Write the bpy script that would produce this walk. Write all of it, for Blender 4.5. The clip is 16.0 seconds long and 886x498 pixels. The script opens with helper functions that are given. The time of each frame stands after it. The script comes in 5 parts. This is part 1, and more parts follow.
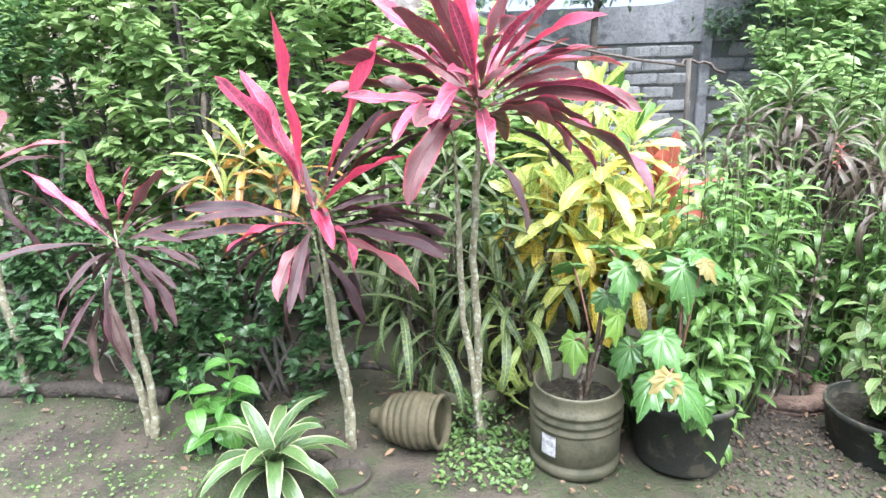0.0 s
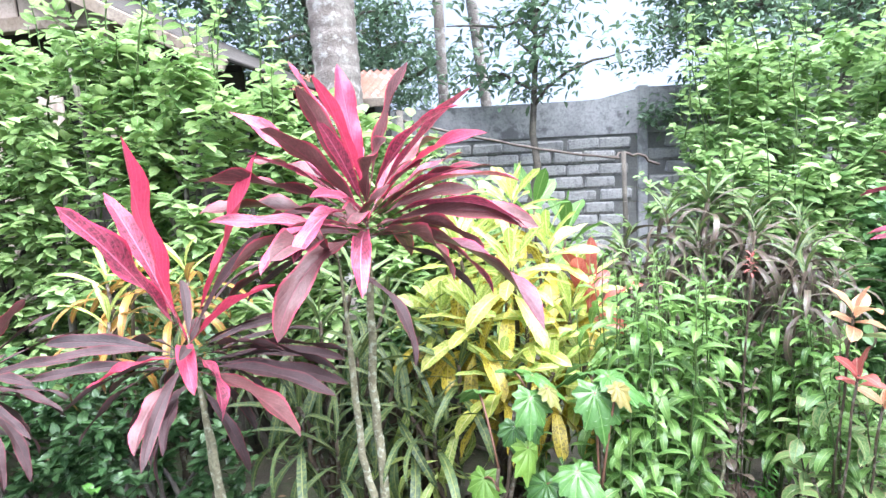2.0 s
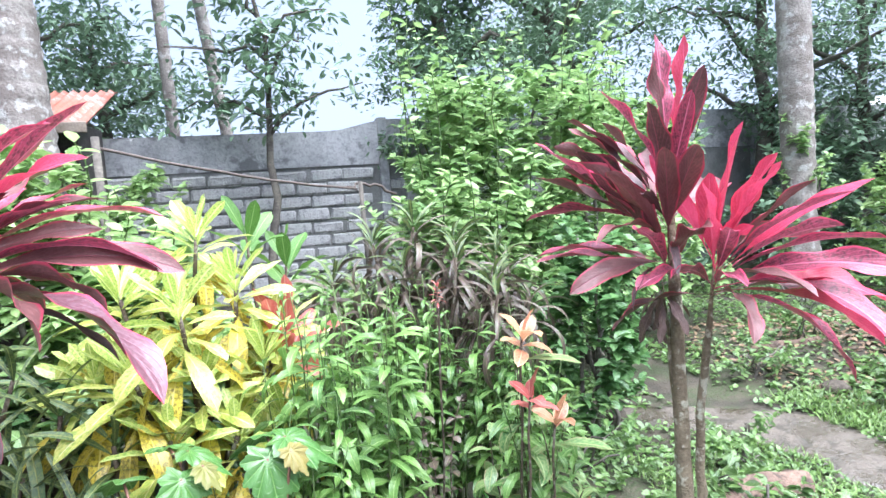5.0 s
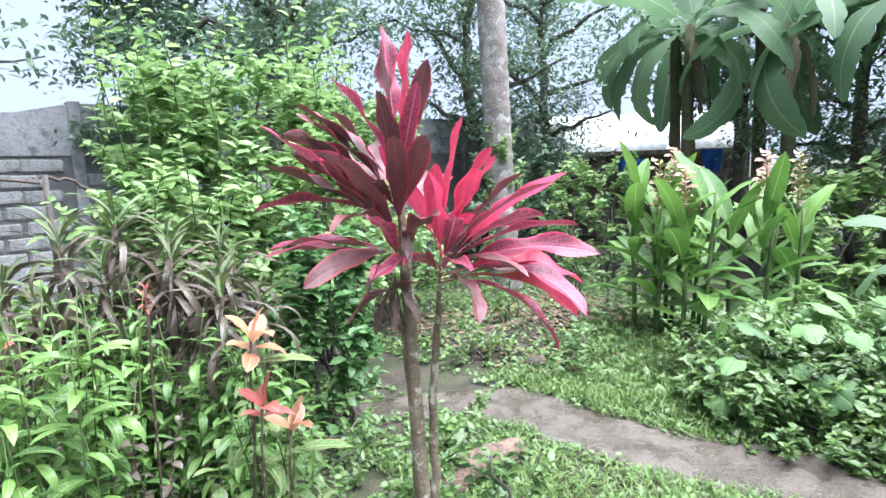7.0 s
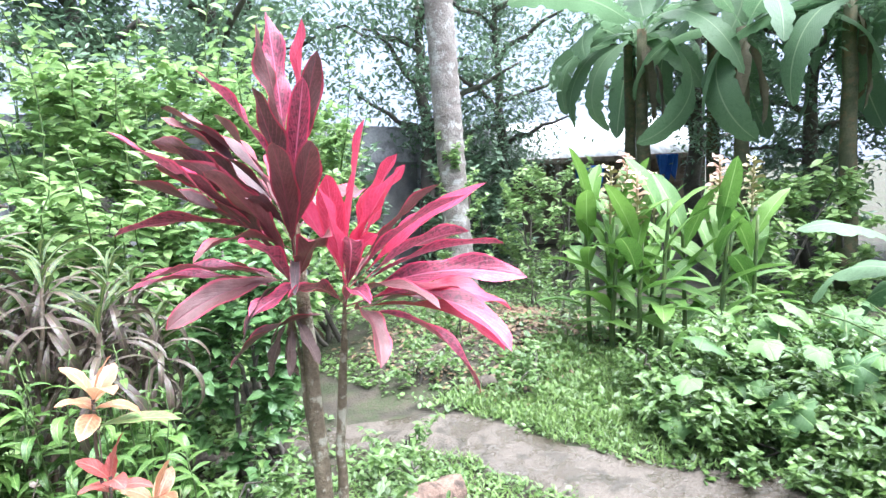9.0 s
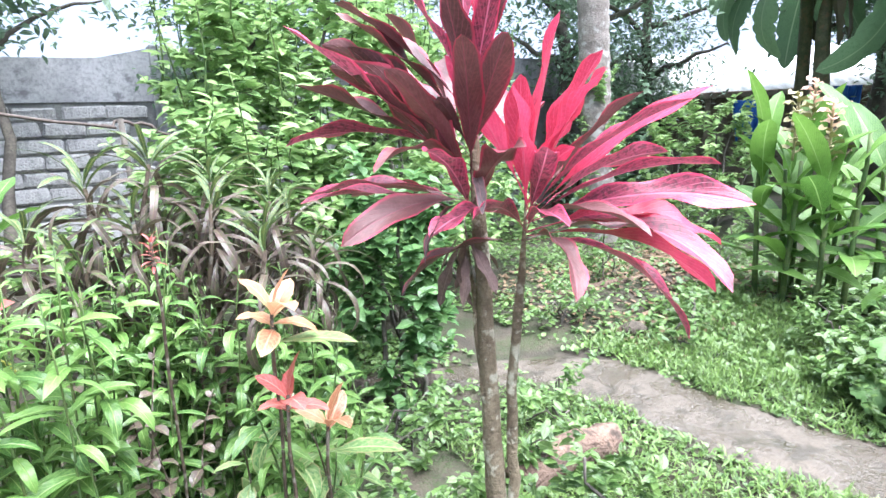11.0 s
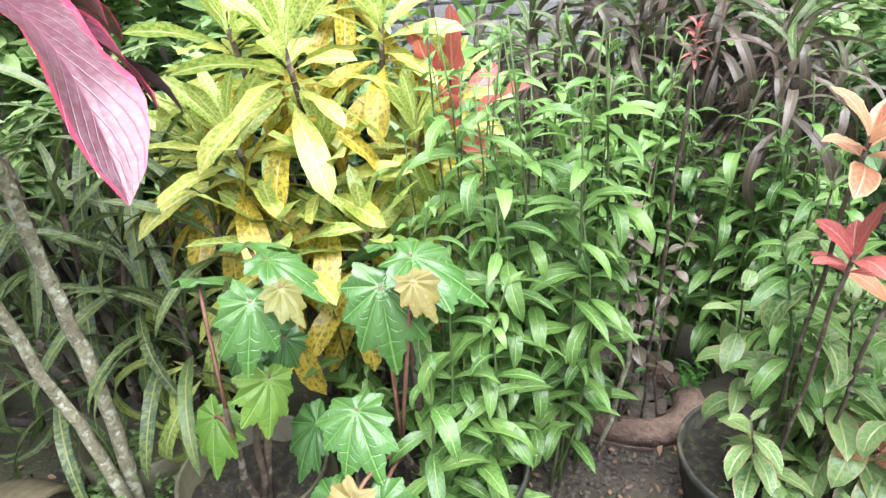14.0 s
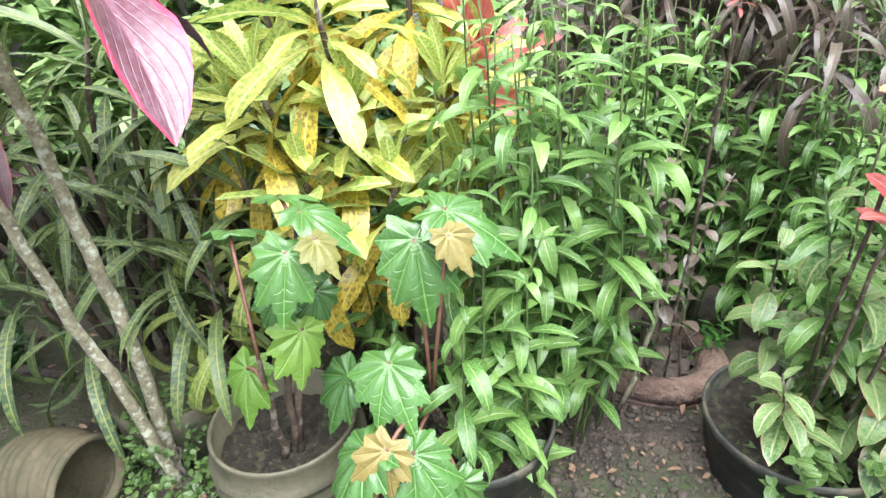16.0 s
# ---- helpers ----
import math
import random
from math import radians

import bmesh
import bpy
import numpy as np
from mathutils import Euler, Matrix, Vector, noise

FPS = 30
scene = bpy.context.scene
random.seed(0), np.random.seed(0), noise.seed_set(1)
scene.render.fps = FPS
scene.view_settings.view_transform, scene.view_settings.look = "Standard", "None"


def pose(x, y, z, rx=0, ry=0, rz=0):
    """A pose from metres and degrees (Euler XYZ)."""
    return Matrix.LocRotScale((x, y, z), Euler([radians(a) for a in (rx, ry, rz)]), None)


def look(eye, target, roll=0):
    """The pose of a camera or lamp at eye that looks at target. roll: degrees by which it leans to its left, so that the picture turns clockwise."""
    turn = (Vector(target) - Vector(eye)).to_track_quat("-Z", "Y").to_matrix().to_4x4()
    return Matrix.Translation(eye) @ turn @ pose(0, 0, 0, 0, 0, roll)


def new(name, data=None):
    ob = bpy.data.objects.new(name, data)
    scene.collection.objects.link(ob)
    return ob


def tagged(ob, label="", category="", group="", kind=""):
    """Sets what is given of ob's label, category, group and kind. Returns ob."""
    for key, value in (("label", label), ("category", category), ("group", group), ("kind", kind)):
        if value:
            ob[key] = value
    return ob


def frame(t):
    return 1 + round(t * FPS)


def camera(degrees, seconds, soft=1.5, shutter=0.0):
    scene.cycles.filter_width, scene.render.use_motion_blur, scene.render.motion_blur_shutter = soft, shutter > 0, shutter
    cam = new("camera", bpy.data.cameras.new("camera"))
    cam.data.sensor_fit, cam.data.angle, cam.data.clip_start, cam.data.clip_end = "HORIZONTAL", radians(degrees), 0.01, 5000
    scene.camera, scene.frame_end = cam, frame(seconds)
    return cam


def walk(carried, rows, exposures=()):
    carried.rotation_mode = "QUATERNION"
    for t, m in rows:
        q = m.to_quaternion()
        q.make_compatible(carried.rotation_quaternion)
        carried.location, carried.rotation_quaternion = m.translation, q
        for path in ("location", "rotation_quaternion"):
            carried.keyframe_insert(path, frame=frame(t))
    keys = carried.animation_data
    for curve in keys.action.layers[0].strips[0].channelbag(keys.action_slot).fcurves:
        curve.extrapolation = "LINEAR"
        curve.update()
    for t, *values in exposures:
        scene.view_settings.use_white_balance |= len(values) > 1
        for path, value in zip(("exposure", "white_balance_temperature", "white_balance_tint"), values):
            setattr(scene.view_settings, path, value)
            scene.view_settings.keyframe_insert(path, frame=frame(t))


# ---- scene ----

# camera and its walk: t, x, y, z, yaw, pitch, lean
cam = camera(72.8, 16.0)
ROWS = [
    (0.0, 0.429, 0.007, 1.406, 10.02, -16.36, 1.49),
    (0.5, 0.455, 0.010, 1.433, 8.00, -15.15, 1.41),
    (1.0, 0.499, 0.029, 1.480, 7.16, -12.48, 2.52),
    (1.5, 0.556, 0.104, 1.480, 8.78, -9.65, 1.95),
    (2.0, 0.646, 0.234, 1.488, 6.68, -8.55, 2.67),
    (2.5, 0.727, 0.308, 1.473, 4.39, -7.34, 2.87),
    (3.0, 0.801, 0.343, 1.464, 2.47, -7.14, 2.91),
    (5.5, 0.970, 0.452, 1.467, -21.77, -6.40, 2.94),
    (6.0, 0.959, 0.474, 1.460, -28.83, -6.61, 2.25),
    (6.5, 0.966, 0.517, 1.439, -34.66, -7.07, 1.73),
    (7.0, 1.003, 0.525, 1.420, -40.49, -7.47, 1.69),
    (7.5, 1.074, 0.538, 1.429, -42.25, -6.70, 2.46),
    (8.0, 1.182, 0.556, 1.430, -44.22, -6.55, 2.39),
    (10.5, 1.342, 0.778, 1.370, -37.38, -8.99, 2.75),
    (11.0, 1.294, 0.863, 1.351, -32.03, -11.87, 2.21),
    (11.5, 1.222, 1.010, 1.385, -22.49, -16.17, 1.46),
    (12.0, 1.217, 1.085, 1.358, -11.48, -19.06, 2.58),
    (12.5, 1.231, 1.128, 1.342, -1.63, -21.01, 5.01),
    (13.0, 1.203, 1.126, 1.311, 3.49, -22.73, 4.29),
    (13.5, 1.159, 1.124, 1.291, 5.99, -23.31, 4.52),
    (14.0, 1.095, 1.139, 1.278, 6.88, -26.86, 3.85),
    (14.5, 1.048, 1.153, 1.266, 7.00, -28.16, 3.38),
    (15.0, 1.037, 1.147, 1.260, 7.22, -29.84, 3.53),
    (15.5, 1.046, 1.137, 1.258, 7.91, -31.26, 4.12),
    (16.0, 1.051, 1.137, 1.258, 8.16, -30.19, 3.92),
]
walk(cam, [(t, pose(x, y, z, 90 + p, 0, yaw) @ pose(0, 0, 0, 0, 0, -lean)) for t, x, y, z, yaw, p, lean in ROWS],
     [(0.0, 2.35, 5800, 14), (1.0, 2.60, 5750, 14), (2.0, 2.45, 5700, 14), (3.0, 2.25, 5700, 14), (5.5, 2.25, 5600, 14), (7.0, 2.15, 5700, 14), (8.0, 2.45, 5700, 14),
      (10.5, 2.50, 5700, 14), (11.5, 2.45, 5800, 14), (12.5, 2.10, 5850, 14), (13.5, 1.95, 5950, 14), (16.0, 2.08, 6000, 14)])

# world: bright overcast sky, and a wide soft sun behind the cloud
world = bpy.data.worlds.new("world")
scene.world = world
world.use_nodes = True
wn, wl = world.node_tree.nodes, world.node_tree.links
sky = wn.new("ShaderNodeTexSky")
sky.sky_type, sky.sun_disc = "NISHITA", False
sky.sun_elevation, sky.sun_rotation = radians(73), radians(139)
sky.air_density, sky.dust_density = 1.0, 4.0
SKY = 0.037
mixer = wn.new("ShaderNodeMix")
mixer.data_type = "RGBA"
mixer.inputs[0].default_value = 0.75
mixer.inputs[7].default_value = (6.5, 7.2, 8.9, 1)
wl.new(sky.outputs[0], mixer.inputs[6])
wl.new(mixer.outputs[2], wn["Background"].inputs[0])
wn["Background"].inputs[1].default_value = SKY
sun = new("sun", bpy.data.lights.new("sun", "SUN"))
sun.data.energy, sun.data.angle, sun.data.color = 4.9, radians(80), (1.0, 0.98, 0.95)
sun.matrix_world = look((4.5, -2.5, 18), (1, 1.5, 0))


# ---- materials ----
class Nodes:
    """A small writer of node materials."""

    def __init__(self, name, rough=0.5, spec=0.4, metal=0.0):
        self.m = bpy.data.materials.new(name)
        self.m.use_nodes = True
        self.t = self.m.node_tree
        self.b = self.t.nodes["Principled BSDF"]
        self.b.inputs["Roughness"].default_value = rough
        self.b.inputs["Specular IOR Level"].default_value = spec
        self.b.inputs["Metallic"].default_value = metal

    def n(self, kind, **values):
        node = self.t.nodes.new("ShaderNode" + kind)
        for k, v in values.items():
            setattr(node, k, v)
        return node

    def put(self, socket, value):
        if hasattr(value, "is_linked"):
            self.t.links.new(value, socket)
        elif isinstance(value, (tuple, list)) and len(value) == 3 and socket.type == "RGBA":
            socket.default_value = (*value, 1)
        else:
            socket.default_value = value

    def math(self, op, a, b=0.0, c=0.0):
        node = self.n("Math", operation=op)
        for s, v in zip(node.inputs, (a, b, c)):
            self.put(s, v)
        return node.outputs[0]

    def mix(self, f, a, b, how="MIX"):
        node = self.n("Mix", data_type="RGBA", blend_type=how)
        self.put(node.inputs[0], f)
        self.put(node.inputs[6], a)
        self.put(node.inputs[7], b)
        return node.outputs[2]

    def noise(self, scale, detail=3.0, rough=0.6, vec=None):
        node = self.n("TexNoise")
        node.inputs["Scale"].default_value, node.inputs["Detail"].default_value = scale, detail
        node.inputs["Roughness"].default_value = rough
        self.t.links.new(vec if vec else self.n("TexCoord").outputs["Object"], node.inputs["Vector"])
        return node.outputs[0]

    def step(self, v, lo, hi):
        node = self.n("MapRange", interpolation_type="SMOOTHSTEP")
        for s, x in zip(node.inputs, (v, lo, hi)):
            self.put(s, x)
        return node.outputs[0]

    def uv(self):
        node = self.n("SeparateXYZ")
        self.t.links.new(self.n("TexCoord").outputs["UV"], node.inputs[0])
        return node.outputs[0], node.outputs[1]

    def chance(self, island=False):
        return self.n("NewGeometry").outputs["Random Per Island"] if island else self.n("ObjectInfo").outputs["Random"]

    def bump(self, height, strength=0.4, dist=0.01):
        node = self.n("Bump")
        node.inputs["Strength"].default_value, node.inputs["Distance"].default_value = strength, dist
        self.put(node.inputs["Height"], height)
        self.t.links.new(node.outputs[0], self.b.inputs["Normal"])

    def done(self, colour, rough=None, thin=0.0):
        self.put(self.b.inputs["Base Color"], colour)
        if rough is not None:
            self.put(self.b.inputs["Roughness"], rough)
        if thin:
            tr = self.n("BsdfTranslucent")
            self.put(tr.inputs[0], colour)
            mx = self.n("MixShader")
            mx.inputs[0].default_value = thin
            self.t.links.new(self.b.outputs[0], mx.inputs[1])
            self.t.links.new(tr.outputs[0], mx.inputs[2])
            self.t.links.new(mx.outputs[0], self.t.nodes["Material Output"].inputs[0])
        return self.m


def leaf_material(name, dark, light, rib=None, edge=None, spots=None, veins=9.0, island=False, rough=0.36, thin=0.3, ribw=0.05, blotch=0.35):
    """A leaf: two tones between leaves, midrib and side veins along its UV, coloured margin, flecks."""
    k = Nodes(name, rough, 0.6)
    u, v = k.uv()
    side = k.math("ABSOLUTE", k.math("SUBTRACT", u, 0.5))
    pick = k.chance(island)
    col = k.mix(pick, dark, light)
    patch = k.noise(30.0, 3.0)
    grain = k.noise(160.0, 3.0)
    col = k.mix(k.math("MULTIPLY", k.step(grain, 0.42, 0.62), 0.22), col, tuple(min(0.8, c * 1.7 + 0.02) for c in light))
    col = k.mix(k.math("MULTIPLY", k.step(patch, 0.45, 0.75), blotch), col, tuple(c * 0.45 for c in dark))
    vein = k.math("FRACT", k.math("SUBTRACT", k.math("MULTIPLY", v, veins), k.math("MULTIPLY", side, veins * 0.55)))
    line = k.step(k.math("ABSOLUTE", k.math("SUBTRACT", vein, 0.5)), 0.1, 0.02)
    if spots:
        fleck = k.math("MULTIPLY", k.step(k.noise(95.0, 2.0), 0.48, 0.58), 0.8)
        col = k.mix(fleck, col, spots)
    if edge:
        wob = k.math("ADD", side, k.math("MULTIPLY", k.math("SUBTRACT", k.noise(14.0), 0.5), 0.16))
        col = k.mix(k.step(wob, 0.39, 0.46), col, edge)
    if rib:
        col = k.mix(k.math("MULTIPLY", line, 0.4), col, rib)
        col = k.mix(k.step(side, ribw, ribw * 0.4), col, rib)
    k.bump(k.math("ADD", k.math("MULTIPLY", line, -0.5), k.math("ADD", k.step(side, 0.0, 0.08), k.math("MULTIPLY", patch, 0.4))), 0.5, 0.003)
    return k.done(col, k.math("ADD", rough - 0.13, k.math("MULTIPLY", patch, 0.2)), thin)


def radial_leaf_material(name, dark, light, rib, lobes, rough=0.33, thin=0.25, pale_sheen=None):
    """A leaf veined from its stalk outwards; UV holds angle and radius."""
    k = Nodes(name, rough, 0.6)
    u, v = k.uv()
    col = k.mix(k.chance(), dark, light)
    patch = k.noise(25.0)
    col = k.mix(k.math("MULTIPLY", k.step(patch, 0.4, 0.8), 0.4), col, tuple(c * 0.5 for c in dark))
    wave = k.math("ABSOLUTE", k.math("SUBTRACT", k.math("FRACT", k.math("ADD", k.math("MULTIPLY", u, lobes), 0.5)), 0.5))
    line = k.step(k.math("MULTIPLY", wave, k.math("ADD", v, 0.15)), 0.045, 0.015)
    # whitish sheen between the veins, painted into the leaf colour
    if pale_sheen:
        gleam = k.math("MULTIPLY", k.step(k.math("ADD", wave, k.math("MULTIPLY", patch, 0.25)), 0.22, 0.42), k.step(v, 0.12, 0.35))
        col = k.mix(k.math("MULTIPLY", gleam, 0.45), col, pale_sheen)
    rung = k.math("FRACT", k.math("SUBTRACT", k.math("MULTIPLY", v, 6.0), k.math("MULTIPLY", wave, 3.5)))
    side = k.step(k.math("ABSOLUTE", k.math("SUBTRACT", rung, 0.5)), 0.12, 0.03)
    col = k.mix(k.math("MULTIPLY", side, 0.18), col, rib)
    col = k.mix(k.math("MULTIPLY", line, 0.7), col, rib)
    k.bump(k.math("MULTIPLY", k.math("SUBTRACT", k.math("ADD", k.math("MULTIPLY", patch, 0.8), k.math("MULTIPLY", wave, 0.8)), k.math("ADD", line, k.math("MULTIPLY", side, 0.2))), k.step(v, 0.05, 0.4)), 0.6, 0.005)
    return k.done(col, None, thin)


def rough_material(name, a, b, c=None, scale=8.0, fine=60.0, rough=0.85, bump=0.5, depth=0.01, wet=None, spec=0.3):
    """A weathered solid: two tones, fine grain and an optional third stain."""
    k = Nodes(name, rough, spec)
    big, small = k.noise(scale, 4.0), k.noise(fine, 4.0)
    col = k.mix(k.step(big, 0.35, 0.65), a, b)
    col = k.mix(k.math("MULTIPLY", k.step(small, 0.4, 0.7), 0.5), col, tuple(x * 0.5 for x in a))
    if c:
        col = k.mix(k.math("MULTIPLY", k.step(k.noise(scale * 1.9, 5.0), 0.52, 0.62), 0.85), col, c)
    col = k.mix(k.math("MULTIPLY", k.chance(), 0.25), col, tuple(x * 0.6 for x in b))
    k.bump(k.math("ADD", small, k.math("MULTIPLY", big, 1.5)), bump, depth)
    r = None if wet is None else k.math("ADD", wet, k.math("MULTIPLY", k.step(big, 0.4, 0.6), rough - wet))
    return k.done(col, r)


M = {
    "pink": leaf_material("cordyline_pink", (0.40, 0.03, 0.065), (0.56, 0.06, 0.13), (0.60, 0.12, 0.20), (0.58, 0.05, 0.10), None, 14, ribw=0.03, rough=0.44, thin=0.3),
    "maroon": leaf_material("cordyline_maroon", (0.062, 0.03, 0.03), (0.145, 0.058, 0.055), (0.22, 0.06, 0.08), (0.36, 0.045, 0.08), None, 14, ribw=0.025, rough=0.5, thin=0.12),
    "streak": leaf_material("cordyline_streaked", (0.20, 0.03, 0.055), (0.34, 0.06, 0.11), (0.56, 0.16, 0.25), (0.56, 0.05, 0.12), (0.09, 0.025, 0.035), 14, ribw=0.04, rough=0.44, thin=0.2),
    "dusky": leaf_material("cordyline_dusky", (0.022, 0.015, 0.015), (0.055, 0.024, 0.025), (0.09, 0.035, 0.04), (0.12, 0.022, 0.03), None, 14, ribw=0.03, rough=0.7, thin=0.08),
    "yellow": leaf_material("croton_yellow", (0.40, 0.43, 0.07), (0.56, 0.55, 0.14), (0.70, 0.68, 0.32), None, (0.24, 0.36, 0.05), 9, ribw=0.06, thin=0.35, blotch=0.15),
    "lime": leaf_material("croton_lime", (0.36, 0.47, 0.09), (0.56, 0.62, 0.17), (0.70, 0.72, 0.34), None, (0.16, 0.30, 0.05), 9, ribw=0.07, thin=0.35, blotch=0.15),
    "gold": leaf_material("croton_gold", (0.46, 0.34, 0.03), (0.58, 0.45, 0.05), (0.72, 0.58, 0.14), None, (0.16, 0.13, 0.02), 10, ribw=0.05, thin=0.3, blotch=0.15),
    "narrow": leaf_material("croton_narrow", (0.018, 0.045, 0.022), (0.065, 0.12, 0.04), (0.26, 0.28, 0.09), None, (0.15, 0.19, 0.05), 16, ribw=0.07, rough=0.5, thin=0.2),
    "rust": leaf_material("croton_rust", (0.20, 0.10, 0.03), (0.42, 0.16, 0.04), (0.46, 0.34, 0.06), None, (0.12, 0.16, 0.03), 12, ribw=0.06, thin=0.25),
    "purple": leaf_material("croton_purple", (0.05, 0.034, 0.032), (0.13, 0.09, 0.078), (0.2, 0.15, 0.1), None, (0.08, 0.10, 0.04), 14, ribw=0.06, rough=0.36, thin=0.15),
    "herb": leaf_material("herb_green", (0.045, 0.12, 0.024), (0.15, 0.275, 0.06), (0.30, 0.42, 0.14), None, None, 8, ribw=0.05, rough=0.38, thin=0.3, blotch=0.25),
    "orange": leaf_material("caricature_orange", (0.38, 0.13, 0.07), (0.50, 0.26, 0.14), (0.54, 0.36, 0.22), (0.50, 0.35, 0.19), None, 7, ribw=0.05, thin=0.3, blotch=0.2),
    "rose": leaf_material("caricature_rose", (0.40, 0.075, 0.07), (0.50, 0.14, 0.12), (0.55, 0.28, 0.22), None, None, 7, ribw=0.05, thin=0.35, blotch=0.1),
    "olive": leaf_material("caricature_olive", (0.06, 0.15, 0.045), (0.17, 0.28, 0.09), (0.36, 0.42, 0.18), (0.30, 0.26, 0.13), (0.24, 0.32, 0.12), 7, ribw=0.06, thin=0.3),
    "hedge": leaf_material("hedge_green", (0.15, 0.29, 0.085), (0.40, 0.55, 0.21), (0.40, 0.54, 0.28), None, None, 6, island=True, rough=0.4, thin=0.45),
    # green darkened further, the shadow of the undergrowth put into the leaf colour
    "hedge_shade_dark": leaf_material("shrub_shaded_green", (0.022, 0.065, 0.022), (0.075, 0.155, 0.048), (0.11, 0.2, 0.08), None, None, 6, island=True, rough=0.36, thin=0.25),
    "shrub": leaf_material("shrub_mid_green", (0.045, 0.12, 0.035), (0.14, 0.27, 0.085), (0.18, 0.3, 0.12), None, None, 6, island=True, rough=0.4, thin=0.35),
    "bush": leaf_material("bush_lime", (0.11, 0.23, 0.075), (0.37, 0.53, 0.20), (0.36, 0.5, 0.2), None, None, 6, island=True, rough=0.4, thin=0.4),
    # far foliage: haze is put into the colour, paler and bluer
    "tree": leaf_material("tree_hazy_green", (0.09, 0.16, 0.09), (0.19, 0.29, 0.17), (0.2, 0.3, 0.18), None, None, 6, island=True, rough=0.4, thin=0.25),
    "weed": leaf_material("weed_green", (0.04, 0.095, 0.024), (0.15, 0.25, 0.065), (0.2, 0.3, 0.1), None, None, 4, island=True, thin=0.3),
    "grass": leaf_material("grass_green", (0.06, 0.115, 0.028), (0.18, 0.28, 0.07), None, None, None, 4, island=True, thin=0.3),
    "litter": leaf_material("leaf_litter", (0.05, 0.03, 0.018), (0.20, 0.12, 0.06), (0.2, 0.13, 0.08), None, None, 4, island=True, rough=0.7, thin=0.0),
    "seedling": leaf_material("seedling_green", (0.045, 0.15, 0.026), (0.12, 0.28, 0.055), (0.2, 0.38, 0.11), None, None, 6, rough=0.25, thin=0.4),
    "stripe": leaf_material("rosette_striped", (0.055, 0.105, 0.035), (0.11, 0.18, 0.06), (0.10, 0.17, 0.05), (0.36, 0.38, 0.21), None, 1.0, ribw=0.02, thin=0.25, blotch=0.35),
    "canna": leaf_material("canna_green", (0.05, 0.135, 0.022), (0.15, 0.285, 0.05), (0.28, 0.42, 0.14), None, None, 22, rough=0.56, thin=0.28, ribw=0.03, blotch=0.25),
    # lightened green, with the haze of distance put into it
    "banana": leaf_material("banana_hazy_green", (0.09, 0.17, 0.085), (0.18, 0.29, 0.15), (0.28, 0.38, 0.22), None, None, 34, rough=0.62, thin=0.5, ribw=0.03, blotch=0.3),
    "plum": leaf_material("cordyline_plum", (0.07, 0.026, 0.034), (0.11, 0.04, 0.05), (0.16, 0.06, 0.08), (0.34, 0.03, 0.07), (0.13, 0.07, 0.085), 14, ribw=0.02, rough=0.4, thin=0.06),
    "husk": leaf_material("dead_cordyline_leaf", (0.10, 0.06, 0.05), (0.20, 0.13, 0.11), (0.22, 0.15, 0.12), None, None, 16, rough=0.7, thin=0.05),
    "dead": leaf_material("dry_banana_leaf", (0.05, 0.045, 0.025), (0.12, 0.10, 0.055), (0.14, 0.11, 0.07), None, None, 20, rough=0.75, thin=0.1),
    # the last colour is the painted sheen between the veins
    "begonia": radial_leaf_material("begonia_green", (0.022, 0.078, 0.012), (0.058, 0.155, 0.024), (0.16, 0.28, 0.085), 9.0, 0.28, 0.15, (0.11, 0.21, 0.075)),
    "begonia_lime": radial_leaf_material("begonia_lime", (0.10, 0.21, 0.025), (0.15, 0.27, 0.04), (0.26, 0.40, 0.10), 9.0, 0.45, 0.3),
    "begonia_new": radial_leaf_material("begonia_bronze", (0.15, 0.17, 0.035), (0.21, 0.15, 0.04), (0.22, 0.22, 0.08), 9.0, 0.5, 0.2),
    "pumpkin": radial_leaf_material("pumpkin_green", (0.055, 0.13, 0.035), (0.12, 0.235, 0.065), (0.17, 0.29, 0.09), 5.0, 0.6, 0.28),
    "bark_dark": rough_material("brown_peeling_bark", (0.15, 0.115, 0.075), (0.27, 0.22, 0.145), (0.50, 0.48, 0.37), 11, 110, 0.92, 0.9, 0.01),
    "bark": rough_material("bark_lichen", (0.21, 0.19, 0.12), (0.33, 0.31, 0.20), (0.48, 0.50, 0.38), 26, 120, 0.92, 0.9, 0.008),
    "stem": rough_material("green_stem", (0.05, 0.10, 0.03), (0.12, 0.16, 0.05), None, 15, 90, 0.6, 0.3, 0.003),
    "stem_dark": rough_material("brown_stem", (0.05, 0.035, 0.025), (0.12, 0.09, 0.06), (0.22, 0.20, 0.16), 18, 90, 0.8, 0.5, 0.004),
    "redstalk": rough_material("red_stalk", (0.13, 0.06, 0.04), (0.21, 0.11, 0.07), None, 15, 90, 0.5, 0.3, 0.003),
    "coco": rough_material("palm_bark", (0.20, 0.17, 0.15), (0.32, 0.29, 0.26), (0.44, 0.43, 0.40), 5.0, 45, 0.92, 0.9, 0.015),
    "trunk": rough_material("grey_trunk_bark", (0.20, 0.18, 0.16), (0.34, 0.31, 0.28), (0.40, 0.42, 0.36), 4.0, 40, 0.92, 0.8, 0.02),
    "limb": rough_material("limb_bark", (0.09, 0.08, 0.07), (0.18, 0.16, 0.13), None, 6.0, 50, 0.9, 0.6, 0.01),
    "fibre": rough_material("rotten_fibrous_bark", (0.05, 0.036, 0.026), (0.11, 0.08, 0.058), (0.07, 0.08, 0.035), 14, 90, 0.95, 1.0, 0.02),
